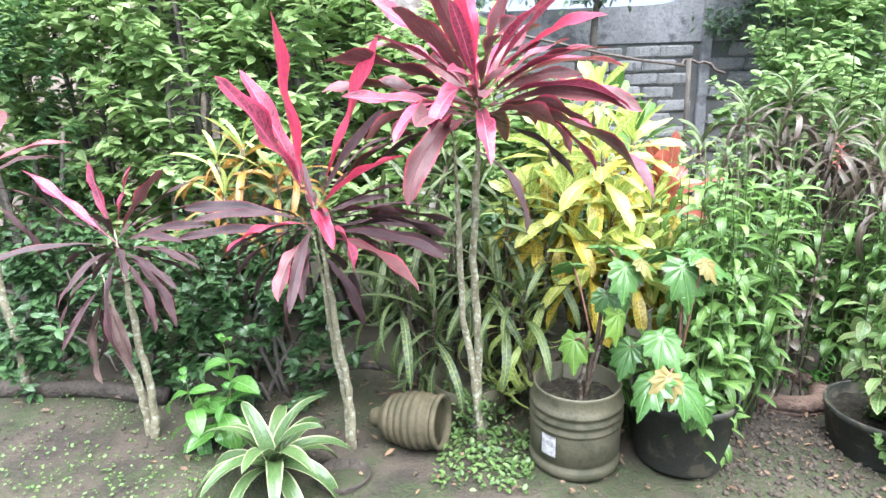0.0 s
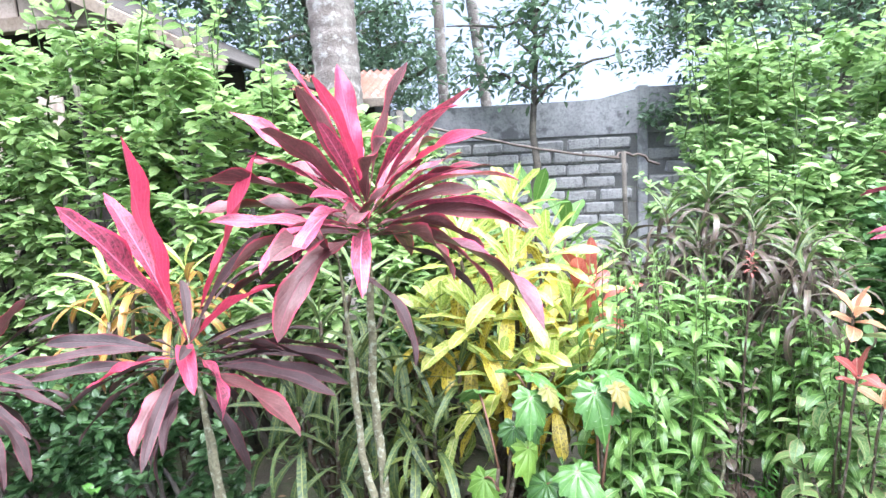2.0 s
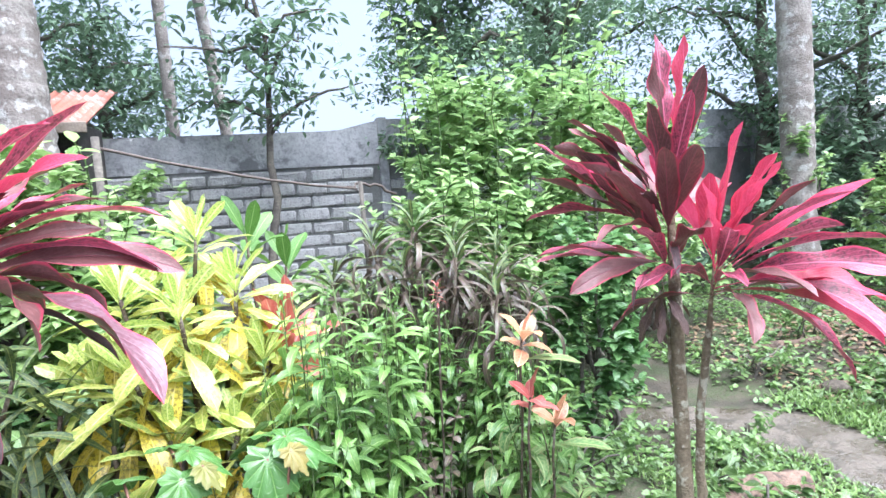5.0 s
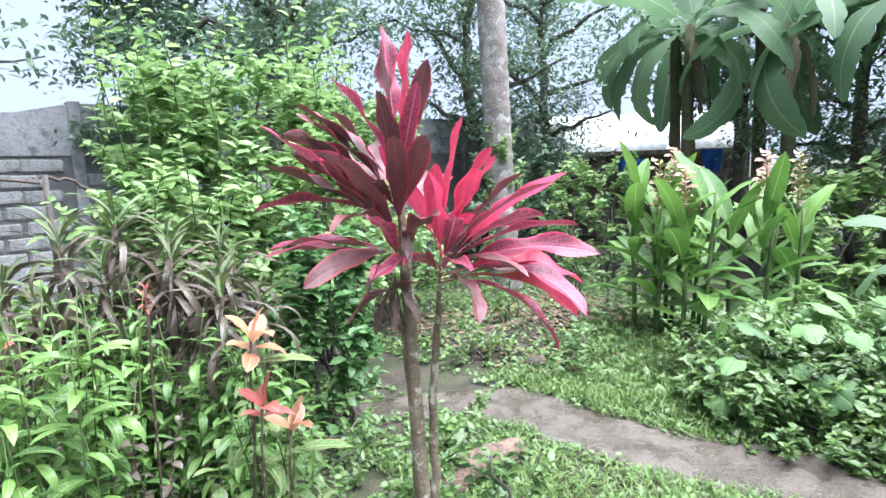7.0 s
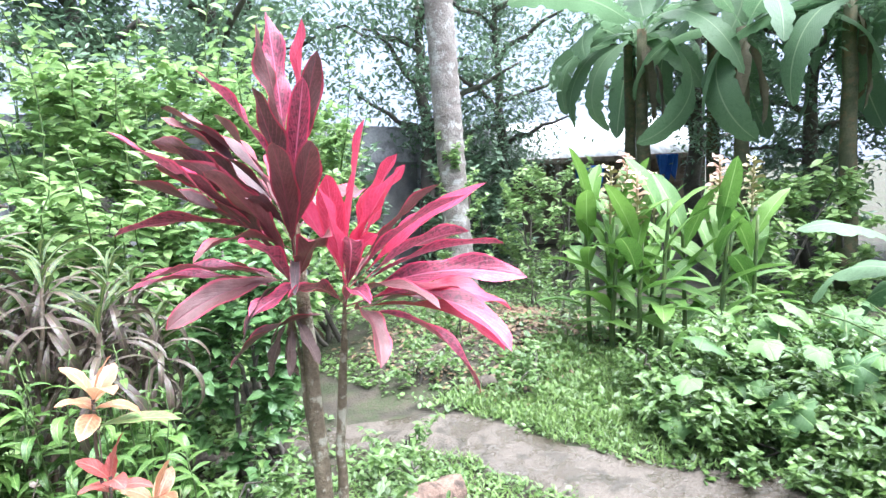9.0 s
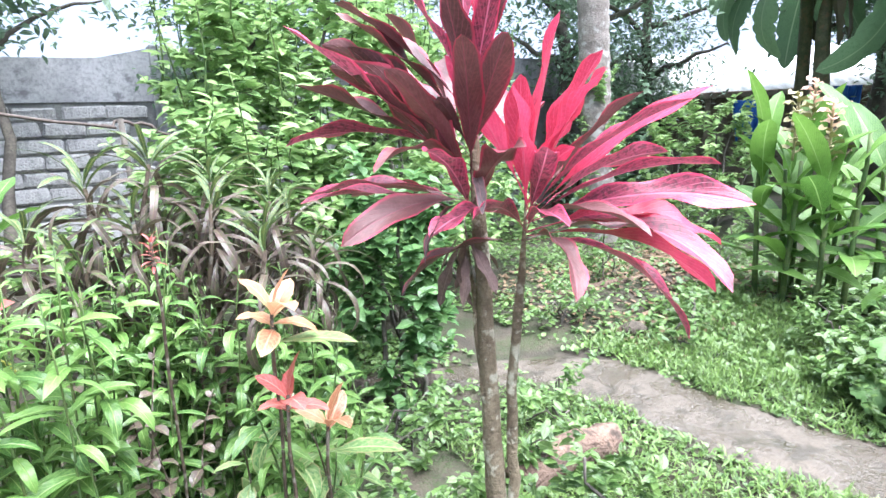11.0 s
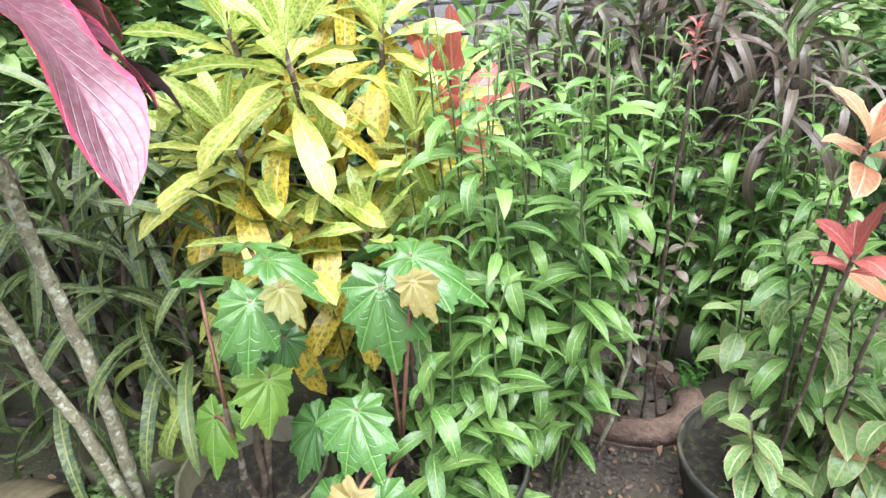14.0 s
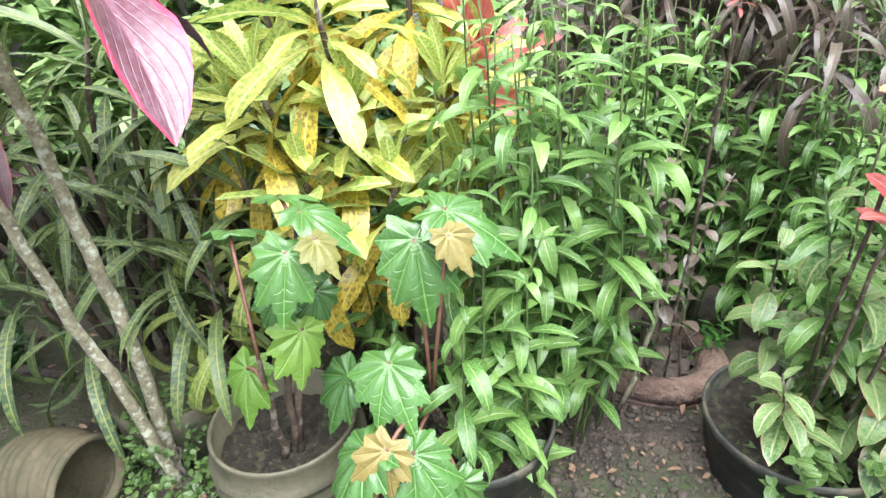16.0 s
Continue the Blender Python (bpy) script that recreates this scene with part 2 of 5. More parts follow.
    "edging": rough_material("damp_dark_wood", (0.04, 0.034, 0.027), (0.075, 0.064, 0.05), None, 9.0, 55, 0.9, 0.9, 0.02),
    "sheath": rough_material("banana_sheath", (0.07, 0.08, 0.04), (0.14, 0.13, 0.075), (0.16, 0.11, 0.06), 6.0, 50, 0.75, 0.5, 0.006),
    "log": rough_material("log_bark", (0.12, 0.08, 0.06), (0.22, 0.15, 0.11), (0.05, 0.038, 0.03), 9.0, 55, 0.85, 0.9, 0.02),
    "soil": rough_material("potting_soil", (0.02, 0.017, 0.012), (0.05, 0.041, 0.03), (0.06, 0.07, 0.03), 30, 120, 0.95, 1.0, 0.012),
    "clod": rough_material("soil_clod", (0.06, 0.05, 0.038), (0.12, 0.10, 0.078), None, 30, 120, 0.95, 0.8, 0.01),
    "tanplastic": rough_material("dirty_tan_plastic", (0.105, 0.098, 0.06), (0.075, 0.072, 0.042), (0.042, 0.046, 0.024), 9, 80, 0.6, 0.4, 0.005, spec=0.4),
    "blackplastic": rough_material("black_plastic", (0.03, 0.033, 0.026), (0.05, 0.052, 0.04), (0.10, 0.09, 0.06), 9, 80, 0.65, 0.4, 0.005, spec=0.35),
    "vase": rough_material("ribbed_tan_clay", (0.105, 0.09, 0.05), (0.075, 0.066, 0.036), (0.055, 0.055, 0.028), 11, 80, 0.8, 0.5, 0.005),
    "block": rough_material("concrete_block", (0.42, 0.415, 0.41), (0.58, 0.57, 0.56), (0.24, 0.24, 0.235), 4.5, 40, 0.92, 0.9, 0.018),
    "mortar": rough_material("mortar_grey", (0.17, 0.17, 0.165), (0.26, 0.26, 0.25), None, 5, 50, 0.95, 0.5, 0.01),
    "render": rough_material("grey_cement_render", (0.34, 0.34, 0.35), (0.50, 0.50, 0.51), (0.17, 0.17, 0.175), 1.8, 35, 0.92, 0.6, 0.012),
    "concrete": rough_material("wet_muddy_path", (0.06, 0.048, 0.034), (0.115, 0.096, 0.074), (0.035, 0.03, 0.02), 3.4, 60, 0.85, 0.8, 0.018, wet=0.06, spec=0.5),
    "tin": rough_material("pale_roof_sheet", (0.62, 0.64, 0.66), (0.74, 0.75, 0.76), (0.5, 0.48, 0.45), 1.2, 30, 0.5, 0.15, 0.003),
    "redtin": rough_material("red_roof_sheet", (0.44, 0.15, 0.10), (0.52, 0.24, 0.18), (0.6, 0.45, 0.4), 2.2, 30, 0.6, 0.2, 0.004),
    "oldwood": rough_material("weathered_boards", (0.22, 0.17, 0.13), (0.33, 0.28, 0.23), (0.12, 0.09, 0.07), 3.5, 45, 0.9, 0.5, 0.006),
    "palewood": rough_material("pale_pink_boards", (0.40, 0.32, 0.27), (0.52, 0.43, 0.37), (0.24, 0.18, 0.15), 3.0, 45, 0.9, 0.4, 0.006),
    # dark boards; for the shed, shade under its roof is put into the colour
    "dark_shade_wood": rough_material("dark_shaded_boards", (0.05, 0.045, 0.04), (0.09, 0.08, 0.07), None, 3.5, 45, 0.9, 0.5, 0.006),
    "bluetarp": rough_material("blue_tarpaulin", (0.02, 0.08, 0.36), (0.03, 0.14, 0.48), None, 5, 40, 0.5, 0.4, 0.01),
    "wire": rough_material("rusty_cable", (0.09, 0.07, 0.06), (0.16, 0.13, 0.11), None, 30, 90, 0.7, 0.4, 0.003),
    "flower": leaf_material("canna_flower", (0.58, 0.32, 0.24), (0.64, 0.42, 0.33), None, None, None, 3, thin=0.35, blotch=0.1),
    "seedpod": rough_material("dry_seed_head", (0.30, 0.28, 0.14), (0.46, 0.40, 0.24), None, 20, 70, 0.8, 0.4, 0.004),
}


def ground_material():
    """Damp brown earth with gravel, worn moss and scattered litter."""
    k = Nodes("damp_earth", 0.9, 0.3)
    big, mid, fine = k.noise(0.9, 4.0), k.noise(5.0, 5.0), k.noise(70.0, 4.0)
    col = k.mix(k.step(mid, 0.35, 0.65), (0.034, 0.029, 0.021), (0.075, 0.062, 0.044))
    col = k.mix(k.math("MULTIPLY", k.step(fine, 0.45, 0.7), 0.6), col, (0.055, 0.045, 0.036))
    moss = k.math("MULTIPLY", k.step(k.noise(2.3, 5.0), 0.42, 0.56), k.step(fine, 0.35, 0.6))
    col = k.mix(k.math("MULTIPLY", moss, 0.75), col, (0.034, 0.058, 0.016))
    k.bump(k.math("ADD", fine, k.math("MULTIPLY", mid, 2.0)), 0.8, 0.02)
    return k.done(col, k.math("ADD", 0.55, k.math("MULTIPLY", big, 0.5)))


M["ground"] = ground_material()


# ---- mesh helpers ----
def mesh(name, verts, faces, mat, uvs=None, smooth=True):
    """A mesh from computed vertices; uvs holds one pair for each vertex."""
    me = bpy.data.meshes.new(name)
    me.from_pydata([tuple(v) for v in verts], [], faces)
    if uvs is not None:
        layer = me.uv_layers.new(name="UVMap")
        idx = np.zeros(len(me.loops), dtype=np.int32)
        me.loops.foreach_get("vertex_index", idx)
        layer.data.foreach_set("uv", np.asarray(uvs, dtype=np.float32)[idx].ravel())
    me.materials.append(mat)
    if smooth:
        me.polygons.foreach_set("use_smooth", [True] * len(me.polygons))
    me.update()
    return me


def part(name, me, parent=None, m=None, label=""):
    """Links a mesh as one object under a thing or a part."""
    ob = new(name, me)
    if parent is not None:
        ob.parent = parent
    if m is not None:
        ob.matrix_basis = m
    return tagged(ob, label) if label else ob


def thing(name, label, category, x=0.0, y=0.0, z=0.0, rz=0.0, group="", kind=""):
    ob = new(name)
    ob.empty_display_size = 0.1
    ob.matrix_basis = pose(x, y, z, 0, 0, rz)
    return tagged(ob, label, category, group, kind)


def grid_faces(rows, cols, loop=False):
    out = []
    for i in range(rows - 1):
        for j in range(cols if loop else cols - 1):
            k = (j + 1) % cols
            out.append((i * cols + j, i * cols + k, (i + 1) * cols + k, (i + 1) * cols + j))
    return out


def tube(name, pts, radii, mat, sides=8, wobble=0.0, seed=0):
    """A closed tube along points with a radius at each."""
    rnd = random.Random(seed)
    pts = [Vector(p) for p in pts]
    verts, uvs = [], []
    for i, p in enumerate(pts):
        d = (pts[min(i + 1, len(pts) - 1)] - pts[max(i - 1, 0)]).normalized()
        a = d.orthogonal().normalized() if abs(d.z) < 0.95 else Vector((1, 0, 0))
        a = (a - d * a.dot(d)).normalized()
        b = d.cross(a)
        for j in range(sides):
            q = 2 * math.pi * j / sides
            r = radii[i] * (1 + wobble * (rnd.random() - 0.5))
            verts.append(p + a * (r * math.cos(q)) + b * (r * math.sin(q)))
            uvs.append((j / sides, i / max(1, len(pts) - 1)))
    n = len(pts)
    faces = grid_faces(n, sides, True)
    faces += [tuple(range(sides - 1, -1, -1)), tuple((n - 1) * sides + j for j in range(sides))]
    return mesh(name, verts, faces, mat, uvs)


def curve_pts(a, b, sag=(0, 0, 0), n=7, jitter=0.0, seed=0):
    rnd = random.Random(seed)
    a, b, s = Vector(a), Vector(b), Vector(sag)
    out = []
    for i in range(n):
        u = i / (n - 1)
        p = a.lerp(b, u) + s * (4 * u * (1 - u))
        if 0 < i < n - 1:
            p += Vector([(rnd.random() - 0.5) * jitter for _ in range(3)])
        out.append(p)
    return out


def lathe(name, profile, mat, sides=36, dent=0.0, seed=0):
    rnd = random.Random(seed)
    ph = [rnd.random() * 6.3 for _ in range(3)]
    verts = []
    for r, z in profile:
        for j in range(sides):
            q = 2 * math.pi * j / sides
            k = 1 + dent * (math.sin(2 * q + ph[0]) + 0.5 * math.sin(3 * q + ph[1] + z * 9))
            verts.append((r * k * math.cos(q), r * k * math.sin(q), z))
    faces = grid_faces(len(profile), sides, True)
    faces.append(tuple(range(sides - 1, -1, -1)))
    faces.append(tuple((len(profile) - 1) * sides + j for j in range(sides)))
    return mesh(name, verts, faces, mat)


def box(name, sx, sy, sz, mat, bevel=0.008):
    """A box with worn bevelled edges, its base at z = 0."""
    bm = bmesh.new()
    bmesh.ops.create_cube(bm, size=1)
    for v in bm.verts:
        v.co = Vector((v.co.x * sx, v.co.y * sy, (v.co.z + 0.5) * sz))
    bmesh.ops.bevel(bm, geom=bm.edges[:], offset=bevel, segments=1, affect="EDGES")
    me = bpy.data.meshes.new(name)
    bm.to_mesh(me)
    bm.free()
    me.materials.append(mat)
    return me


def blade(name, length, width, mat, bend=50, fold=0.25, a=0.6, b=0.7, stalk=0.0, wave=0.0, twist=0.0, segs=10, cross=4, seed=0, start=0.0, tear=0.0):
    """A leaf along +Y, face up +Z. It bends down by bend degrees in all, is folded along its midrib, and its margin waves."""
    rnd = random.Random(seed)
    ph = rnd.random() * 6.3
    peak = (a / (a + b)) ** a * (b / (a + b)) ** b
    verts, uvs = [], []
    y = z = 0.0
    for i in range(segs + 1):
        s = i / segs
        ang = -radians(bend) * (s ** 1.3) + radians(start)
        if i:
            y += length / segs * math.cos(ang)
            z += length / segs * math.sin(ang)
        s2 = max(0.0, (s - stalk) / (1 - stalk)) if stalk else s
        w = width * 0.5 * (max(s2, 0.0) ** a * max(1 - s2, 0.0) ** b / peak)
        w = max(w, 0.035 * width if s < 0.9 else 0.004 * width)
        if tear:
            w *= 1 - tear * (rnd.random() ** 3)
        tw = radians(twist) * s
        for j in range(cross + 1):
            c = 2 * j / cross - 1
            side = c * w
            up = abs(c) * w * fold + wave * w * math.sin(s * 17 + ph + (1.7 if c > 0 else 0)) * c * c
            px, pz = side * math.cos(tw) - up * math.sin(tw), side * math.sin(tw) + up * math.cos(tw)
            verts.append((px, y - pz * math.sin(ang), z + pz * math.cos(ang)))
            uvs.append((j / cross, s))
    return mesh(name, verts, grid_faces(segs + 1, cross + 1), mat, uvs)


def lobed(name, size, mat, lobes=9, depth=0.2, teeth=0.04, skew=0.0, cup=0.15, wave=0.06, seed=0, long=1.0, point=0.5):
    """A lobed leaf that spreads from its stalk at the origin, a pointed tip towards +Y and a point at the end of each vein."""
    rnd = random.Random(seed)
    n, rings = 8 * lobes, 4
    ph = rnd.random() * 6
    verts, uvs = [(0, 0, 0)], [(0.5, 0)]
    for k in range(1, rings + 1):
        f = k / rings
        for j in range(n + 1):
            q = 2 * math.pi * j / n
            s = q if q <= math.pi else q - 2 * math.pi
            near = abs(j / n * lobes - round(j / n * lobes)) * 2
            out = size * ((1 - point) + point * math.exp(-(s / 0.8) ** 2))
            lob = 1 - depth * near ** 1.3 * f * rnd.uniform(0.75, 1.25)
            saw = 1 + teeth * (1 if j % 2 else -1) * (f > 0.9)
            notch = 1 - 0.6 * math.exp(-((q - math.pi) / 0.26) ** 2)
            r = out * lob * saw * notch * f
            x, y = r * math.sin(q) * (1 + skew * math.sin(q)), r * math.cos(q) * long
            z = -cup * size * f * f - wave * size * f * (near - 0.5) * 2 - 0.25 * size * f * f * max(0, math.cos(q)) + 0.03 * size * math.sin(3 * q + ph) * f
            verts.append((x, y, z))
            uvs.append((j / n, f))
    c = n + 1
    faces = [(0, 1 + j, 2 + j) for j in range(n)]
    for k in range(rings - 1):
        for j in range(n):
            a = 1 + k * c + j
            faces.append((a, a + c, a + c + 1, a + 1))
    return mesh(name, verts, [tuple(reversed(q)) for q in faces], mat, uvs)


def wing_leaf(name, size, mat, seed=0, skew=0.12, cup=0.10):
    """A begonia leaf from its stalk at the origin: nine veins, a sharp toothed lobe at each, the longest towards +Y."""
    rnd = random.Random(seed)
    ang = [0, 30, 62, 98, 140, 220, 262, 298, 330, 360]
    reach = [1.32, 1.0, 0.80, 0.66, 0.56, 0.48, 0.58, 0.74, 0.93, 1.32]
    reach = [r * rnd.uniform(0.93, 1.07) for r in reach[:-1]]
    reach.append(reach[0])
    per, rings = 8, 5
    verts, uvs = [(0, 0, 0)], [(0.5, 0)]
    n = 9 * per
    for k in range(1, rings + 1):
        f = k / rings
        for j in range(n + 1):
            lobe, m = min(j // per, 8), (j - min(j // per, 8) * per) / per
            q = radians(ang[lobe] + (ang[lobe + 1] - ang[lobe]) * m)
            edge = reach[lobe] + (reach[lobe + 1] - reach[lobe]) * m
            near = 1 - abs(2 * m - 1)
            valley = 0.6 if lobe == 4 else 0.25
            out = edge * (1 - valley * near ** 0.7 * f ** 1.5)
            if k == rings:
                out *= 1 + (0.03 if j % 2 else -0.03)
            r = size * out * f
            x, y = r * math.sin(q), r * math.cos(q)
            z = -cup * size * f * f + 0.10 * size * f * (near - 0.5) - 0.22 * size * (f * max(0.0, math.cos(q))) ** 2 + 0.10 * abs(x) + 0.03 * size * math.sin(4 * q + seed) * f * f
            verts.append((x * (1 + skew * math.sin(q)), y, z))
            uvs.append(((lobe + m) / 9, f))
    c = n + 1
    faces = [(0, 2 + j, 1 + j) for j in range(n)]
    for k in range(rings - 1):
        for j in range(n):
            a = 1 + k * c + j
            faces.append((a + 1, a + c + 1, a + c, a))
    return mesh(name, verts, faces, mat, uvs)


def leaf_pose(p, az, el, roll=0, s=1.0):
    """Base at p; az: compass angle from +X; el: degrees upwards."""
    return pose(*p, 0, 0, az - 90) @ pose(0, 0, 0, el, roll, 0) @ Matrix.Scale(s, 4)


def foliage(name, pos, az, el, roll, size, mat, width=0.42, droop=0.18, shape=(0.6, 0.8)):
    """Many small leaves in one mesh: vectors of base places, angles in degrees and lengths."""
    pos = np.asarray(pos, float)
    n = len(pos)
    az, el, roll, size = [np.broadcast_to(np.asarray(v, float), n) for v in (az, el, roll, size)]
    ss = np.array([0.0, 0.3, 0.65, 1.0])
    a, b = shape
    w = np.maximum(ss ** a * np.maximum(1 - ss, 0) ** b, 0)
    w = 0.5 * width * w / w.max()
    w[0], w[-1] = 0.03, 0.01
    tv, tu = [], []
    for s, k in zip(ss, w):
        zc = -droop * s * s
        tv += [(-k, s, zc + 0.25 * k), (0, s, zc), (k, s, zc + 0.25 * k)]
        tu += [(0, s), (0.5, s), (1, s)]
    tv, tu = np.array(tv), np.array(tu)
    tf = np.array(grid_faces(4, 3))
    A, E, R = np.radians(az - 90), np.radians(el), np.radians(roll)
    v = np.repeat(tv[None], n, 0) * size[:, None, None]
    x, y, z = v[..., 0], v[..., 1], v[..., 2]
    c, s = np.cos(R)[:, None], np.sin(R)[:, None]
    x, z = x * c + z * s, -x * s + z * c
    c, s = np.cos(E)[:, None], np.sin(E)[:, None]
    y, z = y * c - z * s, y * s + z * c
    c, s = np.cos(A)[:, None], np.sin(A)[:, None]
    x, y = x * c - y * s, x * s + y * c
    verts = np.stack([x, y, z], -1) + pos[:, None, :]
    faces = (tf[None] + (np.arange(n) * 12)[:, None, None]).reshape(-1, 4)
    me = bpy.data.meshes.new(name)
    me.vertices.add(n * 12)
    me.vertices.foreach_set("co", verts.astype(np.float32).ravel())
    me.loops.add(faces.size)
    me.loops.foreach_set("vertex_index", faces.astype(np.int32).ravel())
    me.polygons.add(len(faces))
    me.polygons.foreach_set("loop_start", np.arange(0, faces.size, 4, dtype=np.int32))
    me.update(calc_edges=True)
    me.uv_layers.new(name="UVMap").data.foreach_set("uv", np.tile(tu, (n, 1))[faces.ravel()].astype(np.float32).ravel())
    me.polygons.foreach_set("use_smooth", np.ones(len(faces), dtype=bool))
    me.materials.append(mat)
    me.update()
    return me


# ---- the setting ----
def hill(x, y):
    """Height of the ground: slight unevenness, and a heap of earth and litter beyond the path."""
    h = 0.05 * (noise.noise((x * 0.9, y * 0.9, 0)) - 0.1) + 0.018 * noise.noise((x * 5, y * 5, 3))
    h += 0.20 * math.exp(-(((x - 5.0) / 0.9) ** 2 + ((y - 3.7) / 1.1) ** 2))
    return h if -6 < x < 16 and -6 < y < 14 else 0.0


def make_ground():
    fine_x = [-4 + 0.09 * i for i in range(156)]
    fine_y = [0.0 + 0.09 * i for i in range(95)]
    xs = [-900, -300, -100, -40, -18, -9, -6] + fine_x + [11, 13, 17, 30, 70, 200, 900]
    ys = [-900, -300, -100, -40, -18, -8, -4, -2, -1] + fine_y + [9.5, 11, 14, 20, 40, 100, 300, 900]
    verts = [(x, y, hill(x, y)) for y in ys for x in xs]
    ob = part("ground", mesh("ground", verts, grid_faces(len(ys), len(xs)), M["ground"]))
    tagged(ob, "damp brown garden earth with moss and gravel", "ground", kind="structure")


def path_mid(u):
    """The middle line of the wet path: it comes up past the grass and bends away behind the cordyline."""
    y = -3.0 + 6.9 * u
    x = 3.95 - 0.24 * (y - 1.0) if y < 2.9 else 3.494 - 0.24 * (y - 2.9) - 1.5 * (y - 2.9) ** 2
    return x + 0.05 * math.sin(y * 2.3), y


def make_path():
    verts, n, c = [], 90, 9
    for i in range(n):
        x, y = path_mid(i / (n - 1))
        half = (0.31 if y > 2.3 else 0.31 + 0.12 * min(1.0, 2.3 - y)) + 0.05 * math.sin(i * 0.7) + 0.04 * math.sin(i * 1.9)
        for j in range(c):
            k = 2 * j / (c - 1) - 1
            px = x + k * half + 0.02 * noise.noise((i * 0.3, k * 3, 1))
            drop = -0.05 if abs(k) > 0.99 else 0.012 + 0.006 * noise.noise((px * 6, y * 6, 2))
            verts.append((px, y, hill(px, y) + drop))
    ob = part("path", mesh("path", verts, grid_faces(n, c), M["concrete"]))
    tagged(ob, "worn wet concrete garden path with puddles", "path", kind="structure")


make_ground()
make_path()

WALL_Y = 8.3


def wall_top(x):
    return 2.14 if x < 1.75 else (2.14 + 0.22 * (x - 1.75) if x < 2.34 else 2.27)


def make_block_wall():
    """Boundary wall of laid blocks with a smooth cement band and dark coping."""
    wall = thing("wall_north", "grey concrete block boundary wall with cement band", "wall", kind="structure")
    part("wall_core", box("wall_core", 16.0, 0.12, 1.7, M["mortar"], 0.004), wall, pose(3.0, WALL_Y + 0.08, 0))
    xs = [-5 + 0.2 * i for i in range(81)]
    verts = []
    for y in (WALL_Y + 0.0, WALL_Y + 0.16):
        for z in (1.7, None):
            for x in xs:
                verts.append((x, y, wall_top(x) if z is None else z))
    k = len(xs)
    faces = []
    for i in range(k - 1):
        faces += [(i, i + 1, k + i + 1, k + i), (2 * k + i + 1, 2 * k + i, 3 * k + i, 3 * k + i + 1),
                  (k + i, k + i + 1, 3 * k + i + 1, 3 * k + i), (i + 1, i, 2 * k + i, 2 * k + i + 1)]
    part("cement_band", mesh("cement_band", verts, faces, M["render"], smooth=False), wall)
    post = box("wall_post", 0.12, 0.22, 2.29, M["render"], 0.01)
    for x in (-3.5, 2.34, 8.2):
        part("wall_post", post, wall, pose(x, WALL_Y + 0.05, 0))
    rnd = random.Random(5)
    shapes = []
    for w, h, d in ((0.395, 0.158, 0.07), (0.38, 0.146, 0.085), (0.405, 0.15, 0.06), (0.385, 0.138, 0.095)):
        me = box("block", w, d, h, M["block"], 0.022)
        for v in me.vertices:
            v.co += Vector((rnd.uniform(-0.012, 0.012), rnd.uniform(-0.008, 0.008), rnd.uniform(-0.010, 0.006)))
        shapes.append(me)
    for row in range(10):
        for i in range(20):
            x = -1.9 + i * 0.41 + (0.2 if row % 2 else 0) + rnd.uniform(-0.02, 0.02)
            if abs(x - 2.34) > 0.2:
                part("block", shapes[rnd.randrange(4)], wall,
                     pose(x, WALL_Y + 0.008 + rnd.random() * 0.03, 0.02 + row * 0.166, 0, rnd.uniform(-1.2, 1.2), rnd.uniform(-1.5, 1.5)))


make_block_wall()


def corrugated(name, w, d, mat, pitch=0.09, amp=0.018):
    """A corrugated sheet w wide and d deep with real thickness."""
    n = int(w / pitch * 4)
    verts = []
    for z0 in (0.0, -0.012):
        for v in (0, 1):
            for i in range(n + 1):
                x = -w / 2 + w * i / n
                verts.append((x, v * d, amp * math.sin(i * math.pi / 2) + z0))
    k = n + 1
    faces = []
    for i in range(n):
        faces += [(i, i + 1, k + i + 1, k + i), (2 * k + i + 1, 2 * k + i, 3 * k + i, 3 * k + i + 1),
                  (i, 2 * k + i, 2 * k + i + 1, i + 1), (k + i, k + i + 1, 3 * k + i + 1, 3 * k + i)]
    return mesh(name, verts, faces, mat)


def make_sheds():
    shed = thing("shed", "old wooden shed with a boarded gable over a dark open side", "shed", -3.4, 4.3, 0)
    for s in (1, -1):
        # the dark roof colour carries the shade under the eaves
        part("roof", box("roof", 3.35, 2.9, 0.03, M["dark_shade_wood"]), shed, pose(-0.8 + 1.5 * s, 1.3, 2.95, 0, 27 * s, 0), "weathered roof slope coloured dark for the shade under the eaves")
        part("bargeboard", box("bargeboard", 3.35, 0.03, 0.09, M["oldwood"]), shed, pose(-0.8 + 1.5 * s, -0.17, 2.87, 0, 27 * s, 0), "pale weathered bargeboard")
    part("beam", box("beam", 4.6, 0.09, 0.10, M["oldwood"]), shed, pose(-0.85, 0.0, 2.5))
    for i in range(22):
        x = -3.05 + i * 0.2
        part("board", box("board", 0.19, 0.02, max(0.08, 3.66 - abs(x + 0.8) * 0.51 - 2.60), M["palewood"]), shed, pose(x, 0.0 + 0.006 * (i % 2), 2.60))
    # inner wall: shade of the open side is put into its colour
    part("back_wall", box("back_wall", 4.9, 0.08, 2.28, M["dark_shade_wood"]), shed, pose(-0.6, 0.9, 0), "inner wall coloured dark for the shade of the open side")
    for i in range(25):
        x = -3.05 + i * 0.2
        part("inner_board", box("inner_board", 0.2, 0.03, max(0.06, 3.64 - abs(x + 0.8) * 0.51 - 2.26), M["dark_shade_wood"]), shed, pose(x, 0.9, 2.26))
    for x in (-3.0, -1.5, -0.1, 1.3):
